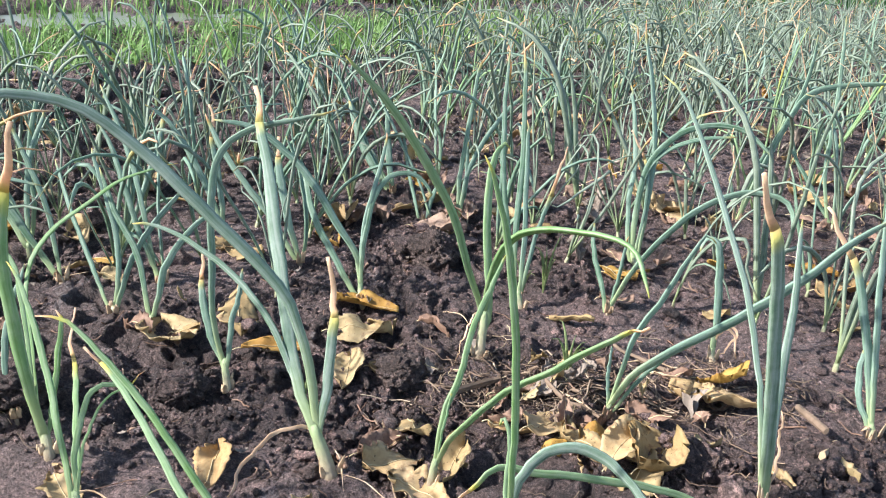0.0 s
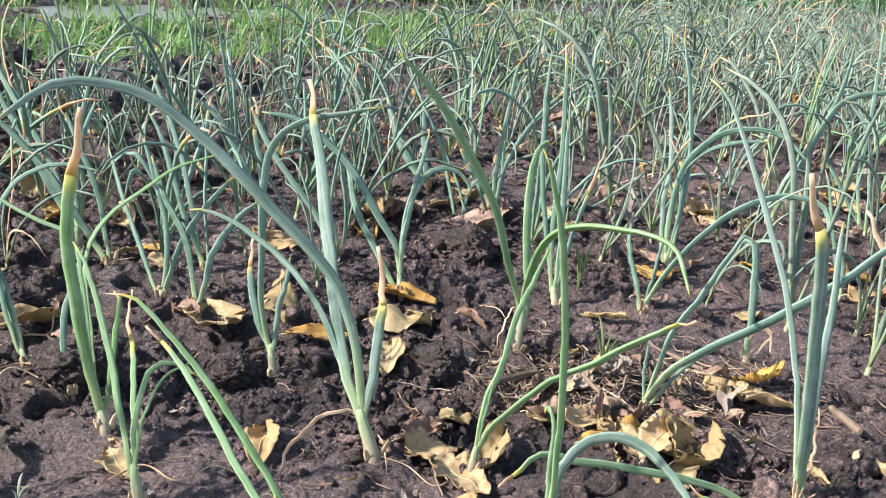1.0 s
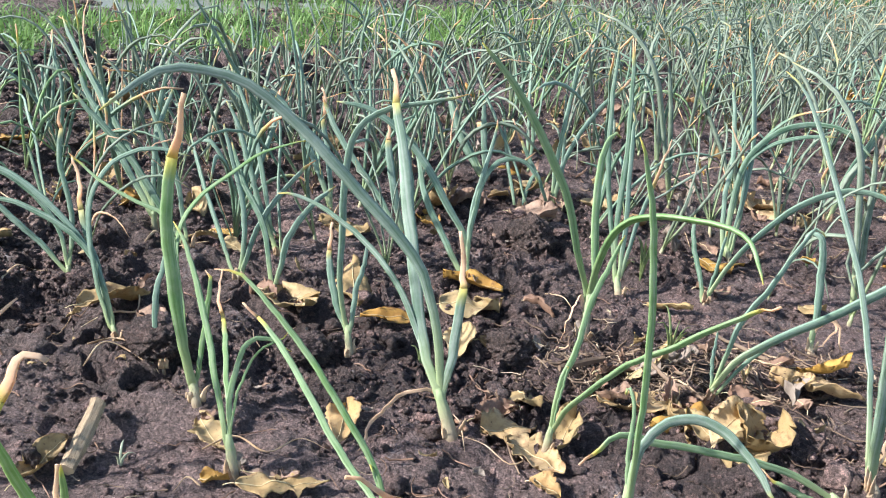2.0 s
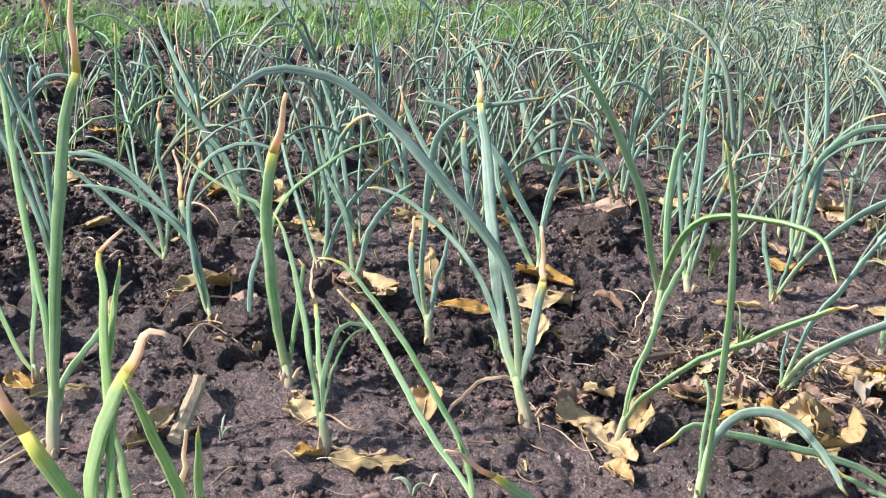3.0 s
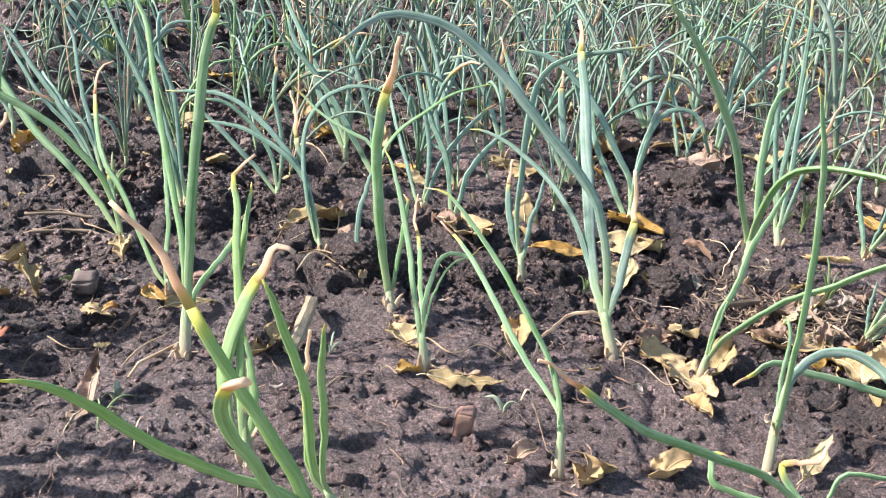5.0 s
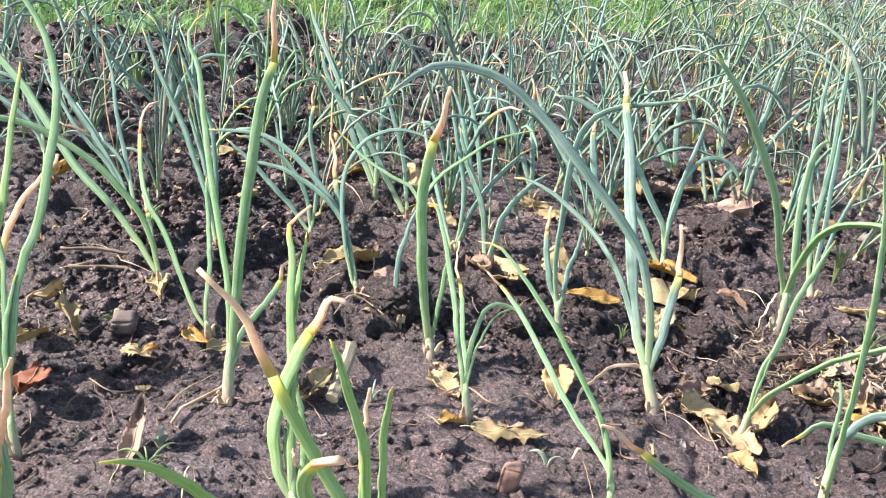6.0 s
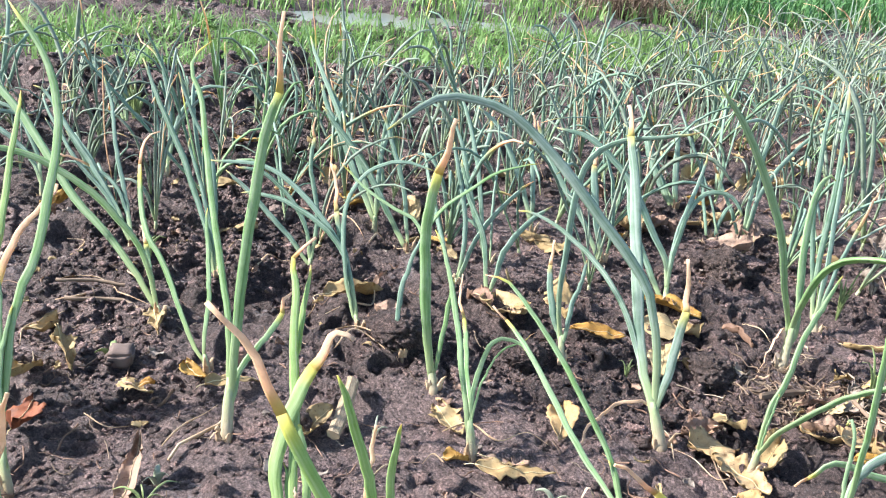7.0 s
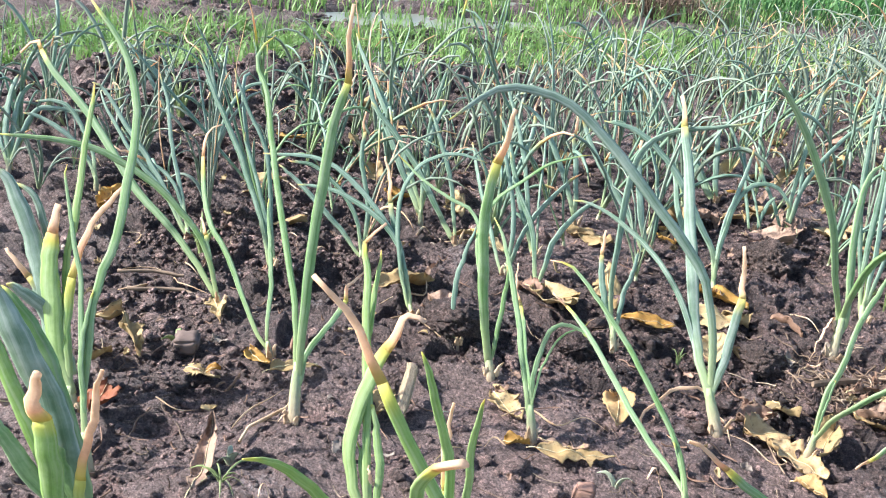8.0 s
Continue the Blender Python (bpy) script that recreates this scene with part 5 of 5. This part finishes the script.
fallen_leaf(0.154, 0.571, 59, 42, 33, PALE, 0.40, 4)
fallen_leaf(0.171, 0.587, 50, 46, 39, PALE, 0.50, 10)
fallen_leaf(0.154, 0.605, 40, 45, 36, PALE, 0.50, 8)
fallen_leaf(0.139, 0.579, 56, 36, 25, YELLOW, 0.50, 4)
fallen_leaf(0.116, 0.633, -62, 21, 13, BROWN, 0.60, 0)
fallen_leaf(0.091, 0.597, 31, 21, 13, OCHRE, 0.60, 8)
fallen_leaf(0.142, 0.617, 35, 50, 30, OCHRE, 0.60, 0)
fallen_leaf(0.113, 0.597, -39, 36, 22, PALE, 0.60, 0)
fallen_leaf(0.132, 0.621, -133, 42, 21, OCHRE, 0.70, 10)
fallen_leaf(0.056, 0.623, 2, 32, 19, YELLOW, 0.40, 0)
fallen_leaf(0.126, 0.585, 131, 35, 28, YELLOW, 0.50, 8)
fallen_leaf(0.236, 0.685, -28, 69, 28, YELLOW, 0.50, 10)
fallen_leaf(0.247, 0.708, -32, 36, 18, OCHRE, 0.60, 14)
fallen_leaf(0.207, 0.717, -8, 28, 8, BROWN, 0.80, 0)
fallen_leaf(0.198, 0.958, 1, 50, 20, OCHRE, 0.40, 0)
fallen_leaf(0.445, 1.031, 2, 63, 19, OCHRE, 0.30, 0)
fallen_leaf(0.487, 1.002, 33, 67, 40, YELLOW, 0.40, 0)
fallen_leaf(0.124, 0.831, -34, 50, 15, PALE, 0.50, 0)
fallen_leaf(0.262, 0.573, -34, 22, 13, YELLOW, 0.40, 0)
fallen_leaf(-0.164, 0.536, -84, 45, 22, YELLOW, 0.40, 0)
fallen_leaf(-0.257, 0.709, -55, 60, 45, PALE, 0.40, 10)
fallen_leaf(-0.290, 0.714, -29, 33, 17, BROWN, 0.70, 0)
fallen_leaf(-0.250, 0.724, 17, 21, 13, PALE, 0.50, 0)
fallen_leaf(-0.208, 0.756, -71, 64, 32, PALE, 0.50, 16)
fallen_leaf(-0.414, 0.864, 14, 34, 17, PALE, 0.40, 0)
fallen_leaf(-0.446, 0.929, -55, 44, 26, PALE, 0.60, 12)
fallen_leaf(-0.535, 0.936, -25, 51, 25, OCHRE, 0.40, 0)
fallen_leaf(-0.018, 0.768, -38, 36, 12, BROWN, 0.60, 2, 0.4)
fallen_leaf(-0.069, 0.778, -59, 45, 27, PALE, 0.60, 0)
fallen_leaf(-0.667, 1.293, -3, 42, 21, PALE, 0.40, 0)
fallen_leaf(-0.358, 0.617, -34, 43, 21, BROWN, 0.50, 0)
fallen_leaf(-0.258, 0.494, -48, 46, 22, PALE, 0.30, 0, 0.3)
fallen_leaf(-0.186, 0.447, 24, 56, 20, PALE, 0.12, 0, 0.8)
fallen_leaf(-0.198, 0.456, 10, 34, 11, BROWN, 0.30, 0, 0.6)
fallen_leaf(-0.234, 0.442, 3, 18, 9, OCHRE, 0.60, 0)
fallen_leaf(-0.351, 0.424, 74, 41, 18, PALE, 0.40, 0)
fallen_leaf(-0.433, 0.442, 51, 44, 14, PALE, 0.40, 0)
fallen_leaf(-0.508, 0.411, -8, 36, 15, PALE, 0.35, 0)
fallen_leaf(-0.500, 0.417, 45, 11, 9, OCHRE, 0.40, 0)
fallen_leaf(-0.552, 0.505, -50, 42, 15, PALE, 0.60, 4, 0.3)
fallen_leaf(-0.590, 0.425, -35, 40, 17, PALE, 0.70, 0, 0.5)
fallen_leaf(-0.643, 0.462, 92, 36, 18, PALE, 0.60, 0)
fallen_leaf(-0.473, 0.443, -36, 32, 19, OCHRE, 0.30, 10)
fallen_leaf(-0.434, 0.304, 110, 58, 15, BROWN, 0.55, 5)
fallen_leaf(-0.547, 0.329, 106, 29, 26, RUST, 0.70, 14)
fallen_leaf(-0.599, 0.392, 92, 33, 17, PALE, 0.50, 0)
fallen_leaf(-0.614, 0.310, 71, 18, 7, BROWN, 0.50, 0)
fallen_leaf(-0.072, 0.385, 60, 34, 22, YELLOW, 0.45, 0, 0.6)
fallen_leaf(-0.124, 0.377, 52, 24, 12, BROWN, 0.60, 0)
fallen_leaf(-0.018, 0.423, 47, 38, 19, YELLOW, 0.50, 0)
fallen_leaf(0.084, 0.458, 60, 34, 12, PALE, 0.70, 4, 0.4)
fallen_leaf(-0.533, 0.915, 9, 49, 24, OCHRE, 0.30, 0)
fallen_leaf(-0.413, 0.654, 48, 62, 31, PALE, 0.40, 0)
fallen_leaf(-0.769, 1.382, -21, 90, 54, PALE, 0.60, 10)
fallen_leaf(-0.717, 0.889, 29, 55, 28, PALE, 0.30, 0)
fallen_leaf(-0.622, 0.768, 20, 49, 25, PALE, 0.30, 0)
fallen_leaf(-0.764, 1.050, -26, 66, 39, OCHRE, 0.50, 0)
fallen_leaf(0.302, 1.199, -70, 66, 53, YELLOW, 0.40, 0)
fallen_leaf(0.348, 1.362, -42, 40, 24, BROWN, 0.40, 0)
fallen_leaf(0.187, 0.950, -23, 43, 20, OCHRE, 0.40, 0)
fallen_leaf(0.052, 1.117, -19, 46, 27, PALE, 0.40, 0)
fallen_leaf(0.300, 1.208, -50, 62, 49, YELLOW, 0.40, 0)
fallen_leaf(0.345, 1.356, -31, 43, 26, BROWN, 0.50, 0)
fallen_leaf(0.541, 1.346, -71, 90, 54, YELLOW, 0.40, 0)
fallen_leaf(0.067, 1.133, 32, 41, 25, YELLOW, 0.40, 0)
fallen_leaf(0.188, 1.794, -45, 42, 30, PALE, 0.40, 0)
fallen_leaf(-0.155, 1.047, -70, 71, 42, YELLOW, 0.50, 14)
fallen_leaf(-0.083, 1.107, -45, 35, 25, YELLOW, 0.40, 8)
fallen_leaf(0.165, 1.224, -40, 45, 27, BROWN, 0.50, 0)
fallen_leaf(0.302, 1.419, -47, 42, 25, OCHRE, 0.40, 0)
fallen_leaf(-0.169, 1.018, -53, 54, 27, OCHRE, 0.50, 0)
fallen_leaf(-0.439, 1.133, -24, 37, 22, PALE, 0.40, 0)
fallen_leaf(-0.363, 1.290, -29, 49, 30, PALE, 0.40, 0)
fallen_leaf(-0.131, 1.572, -26, 55, 33, YELLOW, 0.40, 0)
fallen_leaf(0.636, 1.419, -74, 58, 35, PALE, 0.40, 0)
fallen_leaf(-0.359, 0.814, -15, 28, 17, PALE, 0.40, 0)
fallen_leaf(-0.834, 0.709, 95, 48, 29, OCHRE, 0.40, 0)
fallen_leaf(-0.709, 0.842, -3, 36, 22, PALE, 0.30, 0)
fallen_leaf(-0.276, 0.951, -25, 47, 24, PALE, 0.40, 0)
fallen_leaf(-0.378, 1.191, 42, 50, 25, PALE, 0.40, 0)
fallen_leaf(-0.054, 1.159, -63, 49, 30, YELLOW, 0.40, 0)
fallen_leaf(-0.393, 0.879, -9, 32, 16, OCHRE, 0.40, 0)
stalk('stick', (-0.345, 0.493), (-0.331, 0.421), 11.8, WOOD, 'broken piece of pale woody stalk on the soil', 7)
stalk('twig', (0.006, 0.667), (0.048, 0.697), 7.0, STRAW, 'pale dry twig lying on the soil', 5)
stalk('twig', (0.310, 0.683), (0.314, 0.630), 6.3, STRAW, 'short bleached stem piece on the soil', 5)
stalk('twig', (0.304, 0.605), (0.325, 0.632), 8.3, WOOD, 'short broken stalk on the soil', 5)
stalk('straw', (-0.435, 0.340), (-0.423, 0.418), 2.7, HUSK, 'dry flattened straw blade across the soil', 4)
stalk('twig', (0.160, 0.769), (0.206, 0.734), 3.8, STRAW, 'thin dry stem among fallen leaves', 5)
stalk('twig', (0.072, 0.734), (0.133, 0.652), 3.6, STRAW, 'thin dry stem among fallen leaves', 5)
stalk('twig', (0.086, 0.685), (0.135, 0.648), 4.4, STRAW, 'dry bent stem at the plant foot', 6)
stalk('twig', (-0.078, 0.576), (-0.068, 0.548), 3.9, BROWN, 'short dark twig standing in the soil', 7)
stalk('twig', (-0.168, 0.697), (-0.131, 0.706), 1.7, STRAW, 'thin pale straw lying on soil', 4)
stalk('twig', (-0.014, 0.677), (0.059, 0.724), 3.4, STRAW, 'thin dry stem on the soil', 5)
stalk('twig', (-0.661, 0.517), (-0.574, 0.525), 4.5, STRAW, 'curved dry stem on the soil', 5)
stalk('twig', (-0.696, 0.544), (-0.630, 0.569), 4.2, STRAW, 'curved dry stem on the soil', 5)
stalk('twig', (-0.052, 0.625), (-0.021, 0.516), 1.5, STRAW, 'thin dry root fibre', 4)


def strand(width, *spots):
    """A withered onion leaf or root, shrunk to a thin wavy string that lies on the soil; width in millimetres."""
    line = spline([(x, y, float(ground_z(x, y)) + 0.003 + 0.003 * (k % 2)) for k, (x, y) in enumerate(spots)], 22)[0]
    line[:, 2] = np.maximum(line[:, 2], ground_z(line[:, 0], line[:, 1]) + width / 3000)
    at = line[0].copy()
    w = width / 1000 * np.interp(np.linspace(0, 1, 23), [0, 0.1, 0.6, 1], [0.6, 1.0, 0.8, 0.25]) * (1 + 0.25 * lattice(np.arange(23) * 0.7, np.full(23, at[0] * 90), 58))
    ob = new("withered_leaf", tube("withered_leaf", line - at, w, HUSK, flat=0.45, sides=6, ripple=0.2, seed=len(spots)))
    ob.location = at
    return tagged(ob, "thin withered tan onion leaf curled on the soil", "plant debris", "withered strands on the soil")


strand(2.2, (-0.673, 0.512), (-0.652, 0.523), (-0.649, 0.553), (-0.611, 0.538), (-0.578, 0.533))
strand(1.8, (-0.701, 0.549), (-0.701, 0.575), (-0.673, 0.576), (-0.642, 0.564))
strand(2.6, (-0.533, 0.651), (-0.536, 0.692), (-0.536, 0.723), (-0.523, 0.725))
strand(2.4, (-0.635, 0.423), (-0.654, 0.449), (-0.658, 0.474), (-0.643, 0.490))
strand(1.6, (-0.595, 0.707), (-0.594, 0.725), (-0.579, 0.718), (-0.567, 0.691), (-0.577, 0.688))
strand(1.8, (-0.801, 0.919), (-0.821, 0.972), (-0.795, 0.957), (-0.748, 0.896), (-0.709, 0.839))
strand(2.6, (0.082, 0.686), (0.104, 0.673), (0.118, 0.657), (0.132, 0.651))
strand(1.6, (-0.058, 0.581), (-0.037, 0.575), (-0.027, 0.555), (-0.020, 0.532), (-0.032, 0.527), (-0.052, 0.537), (-0.073, 0.545))
strand(2.2, (0.165, 0.748), (0.193, 0.749), (0.219, 0.741), (0.250, 0.735))
strand(2.4, (0.174, 0.733), (0.203, 0.714), (0.230, 0.720), (0.250, 0.714))
strand(1.5, (-0.081, 0.578), (-0.073, 0.556), (-0.066, 0.529))
strand(1.6, (-0.011, 0.816), (0.008, 0.807), (0.020, 0.790))
strand(2.0, (-0.255, 0.471), (-0.236, 0.488), (-0.209, 0.481), (-0.189, 0.499), (-0.166, 0.504))
strand(1.8, (-0.241, 0.433), (-0.252, 0.437), (-0.257, 0.427))
strand(1.5, (-0.517, 0.360), (-0.497, 0.360), (-0.487, 0.375))
strand(1.8, (-0.285, 0.384), (-0.280, 0.401), (-0.272, 0.411))
strand(1.4, (-0.369, 0.265), (-0.379, 0.285), (-0.381, 0.297), (-0.366, 0.278))
strand(1.8, (-0.447, 0.360), (-0.445, 0.382), (-0.438, 0.406), (-0.431, 0.414))
strand(2.0, (-0.400, 0.577), (-0.383, 0.592), (-0.357, 0.580), (-0.349, 0.592))
strand(1.6, (-0.386, 0.544), (-0.376, 0.560), (-0.354, 0.564), (-0.324, 0.552))

r = np.random.default_rng(91)
for k in range(46):
    if k < 30:
        x, y = r.uniform(-0.95, -0.18), r.uniform(0.56, 1.30)
    else:
        x, y = r.uniform(0.15, 0.75), r.uniform(0.95, 1.60)
    turn, spots = r.uniform(0, 6.28), []
    for step in range(int(r.integers(4, 7))):
        spots.append((x, y))
        turn += r.normal(0, 0.9)
        x, y = x + 0.016 * math.cos(turn), y + 0.022 * math.sin(turn)
    strand(r.uniform(1.4, 3.4), *spots)

def strewn(name, leaves, label):
    """Joins many small leaves into one mesh of litter."""
    V, F, M, mats, k = [], [], [], [], 0
    for thing in leaves:
        for piece in list(thing.children):
            if piece.name.startswith("blade"):
                me, m = piece.data, np.array(thing.matrix_basis)
                co = np.empty(len(me.vertices) * 3, np.float32)
                me.vertices.foreach_get("co", co)
                q = np.empty(len(me.polygons) * 4, np.int32)
                me.polygons.foreach_get("vertices", q)
                if me.materials[0] not in mats:
                    mats.append(me.materials[0])
                V.append(co.reshape(-1, 3) @ m[:3, :3].T + m[:3, 3])
                F.append(q.reshape(-1, 4) + k)
                M += [mats.index(me.materials[0])] * len(me.polygons)
                k += len(me.vertices)
            bpy.data.objects.remove(piece)
        bpy.data.objects.remove(thing)
    ob = numpy_mesh(name, np.concatenate(V), np.concatenate(F), mats[0])
    for extra in mats[1:]:
        ob.data.materials.append(extra)
    ob.data.polygons.foreach_set("material_index", M)
    return tagged(ob, label, "leaf litter", kind="stuff")


scraps = []
# more fallen leaves between the farther rows
r = np.random.default_rng(55)
KINDS = [YELLOW, PALE, PALE, BROWN, OCHRE, BROWN]
for k in range(110):
    y = 0.85 + 2.2 * r.uniform() ** 1.3
    x = r.uniform(-0.45 - 0.28 * y, 0.25 + 0.50 * y) if k % 3 else r.uniform(-0.1, 0.2 + 0.5 * y)
    if beyond(x, y) < -0.45 + 0.35 * min(1.0, max(0.0, (x + 0.5) / 0.8)) and not (-0.15 < x < 0.07 and y < 1.02):
        ln = r.uniform(28, 62)
        fallen_leaf(x, y, r.uniform(0, 360), ln, ln * r.uniform(0.35, 0.7), KINDS[int(r.integers(6))], r.uniform(0.3, 0.8), r.uniform(0, 8))


# small crumpled brown leaf scraps in the mulch and between the rows
for k in range(130):
    if k < 34:
        x, y, ln = r.normal(0.09, 0.08), r.normal(0.66, 0.06), r.uniform(9, 24)
    else:
        x, y, ln = r.uniform(-0.25, 0.75), r.uniform(0.98, 1.8), r.uniform(14, 36)
    bit = fallen_leaf(x, y, r.uniform(0, 360), ln, ln * r.uniform(0.35, 0.8), (BROWN, STRAW_LEAF, PALE)[k % 3], r.uniform(0.5, 1.1), r.uniform(0, 6), 0.5)
    if k >= 34:
        scraps.append(bit)


# little chips of dry leaf in the trodden soil
for k in range(120):
    x, y = r.uniform(-0.85, -0.05), r.uniform(0.36, 0.95)
    ln = r.uniform(5, 14)
    scraps.append(fallen_leaf(x, y, r.uniform(0, 360), ln, ln * r.uniform(0.3, 0.7), (PALE, BROWN, BROWN, STRAW_LEAF)[k % 4], r.uniform(0.3, 0.9), r.uniform(0, 3), 0.5))
strewn("leaf_scraps", scraps, "small brown and grey scraps of dry leaf strewn on the soil")


def litter(name, count, spot_of, long, thick, mat, label, seed):
    """Fine straw, roots and stem bits strewn on the soil, as one mesh."""
    r = np.random.default_rng(seed)
    V, F, k = [], [], 0
    xs, ys = spot_of(r, count)
    for x, y in zip(xs, ys):
        ln, a, w = r.uniform(*long), r.uniform(0, 6.28), r.uniform(*thick) / 2
        t = np.linspace(-0.5, 0.5, 6)
        turn = a + r.normal(0, 0.5) * t + r.normal(0, 0.10, 6)
        px, py = x + ln * t * np.cos(turn), y + ln * t * np.sin(turn)
        pz = ground_z(px, py) * 0.6 + float(ground_z(x, y)) * 0.4 + w + r.uniform(0, 0.006) * np.abs(t) * 2 + 0.0012
        n = np.stack([-np.sin(turn), np.cos(turn), t * 0], -1) * w
        c = np.stack([px, py, pz], -1)
        ring = np.stack([c - n, c + (0, 0, w), c + n, c - (0, 0, w)], 1).reshape(-1, 3)
        V.append(ring)
        for i in range(5):
            for j in range(4):
                F.append((k + i * 4 + j, k + i * 4 + (j + 1) % 4, k + i * 4 + 4 + (j + 1) % 4, k + i * 4 + 4 + j))
        k += 24
    return tagged(numpy_mesh(name, np.concatenate(V), np.array(F), mat), label, "plant debris", kind="stuff")


def leafy_spot(r, n):
    spot = r.integers(0, 5, n)
    x = np.choose(spot, [0.06, 0.10, 0.15, 0.25, 0.32]) + r.normal(0, 1, n) * np.choose(spot, [0.045, 0.05, 0.06, 0.05, 0.16])
    y = np.choose(spot, [0.69, 0.67, 0.66, 0.72, 1.22]) + r.normal(0, 1, n) * np.choose(spot, [0.035, 0.03, 0.04, 0.025, 0.17])
    return x, y


def any_spot(r, n):
    y = 0.22 + 1.8 * r.uniform(size=n) ** 1.2
    return -0.5 - 0.45 * y + (0.75 + 0.95 * y) * r.uniform(size=n), y


litter("straw_litter", 800, leafy_spot, (0.008, 0.05), (0.0004, 0.0018), STRAW, "tangled dry straw and stem bits on the soil", 61)
litter("root_litter", 900, any_spot, (0.004, 0.028), (0.0003, 0.0010), STRAW, "scattered fine dry roots and straw on the soil", 62)
litter("dark_litter", 700, any_spot, (0.006, 0.03), (0.0005, 0.0020), BROWN, "scattered dark rotten stem bits on the soil", 63)


def weed(x, y, height, count, mat, label, name="weed_seedling", wide=0.005, spread=0.7):
    """A small weed: a few pointed leaves from one foot."""
    r = np.random.default_rng(int(abs(x * 8111 + y * 3001) * 10))
    thing = tagged(new(name), label, "weed", "weeds in the bed")
    thing.location = (x, y, float(ground_z(x, y)))
    for k in range(count):
        a, s = 6.28 * k / count + r.uniform(-0.4, 0.4), r.uniform(0.4, 1.0) * spread
        h = height * r.uniform(0.7, 1.1)
        d = np.array((math.cos(a), math.sin(a), 0))
        line = spline([(0, 0, -0.004), d * s * h * 0.2 + (0, 0, h * 0.5), d * s * h * 0.6 + (0, 0, h * 0.85), d * s * h + (0, 0, h * (1 - 0.3 * s))], 8)[0]
        part("leaf", tube("leaf", line, wide * np.array([.4, .5, .8, 1, 1, .9, .7, .4, .1]), mat, flat=0.18, sides=6), thing)
    return thing


weed(-0.550, 0.440, 0.015, 5, WEED, "small yellow-green weed seedling in the soil", wide=0.007, spread=1.7)
weed(-0.425, 0.322, 0.014, 3, SPROUT, "pale green sprouting seedling in the soil", wide=0.005, spread=1.3)
weed(-0.151, 0.434, 0.016, 2, SPROUT, "tiny pale two-leaved sprout in the soil", wide=0.004, spread=1.2)
weed(-0.411, 0.288, 0.012, 9, WEED, "low straggling green weed on the soil", wide=0.0016, spread=3.2)
weed(-0.305, 0.445, 0.016, 3, SPROUT, "tiny pale green sprout in the soil", wide=0.002, spread=1.0)
weed(0.097, 0.893, 0.070, 7, WEED, "thin green grass tuft beside an onion", "grass_tuft", 0.003, 0.45)
weed(0.071, 0.873, 0.060, 5, WEED, "thin green grass tuft beside an onion", "grass_tuft", 0.003, 0.5)
weed(0.109, 0.709, 0.060, 6, WEED, "thin green grass tuft among fallen leaves", "grass_tuft", 0.003, 0.6)
weed(-0.121, 0.654, 0.030, 4, WEED, "small green grass sprout in the soil", "grass_tuft", 0.002, 0.5)
weed(-0.979, 1.063, 0.090, 7, WEED, "bright yellow-green grass tuft in the soil", "grass_tuft", 0.006, 0.6)
weed(-0.645, 0.620, 0.060, 5, WEED, "bright yellow-green grass tuft in the soil", "grass_tuft", 0.005, 0.6)
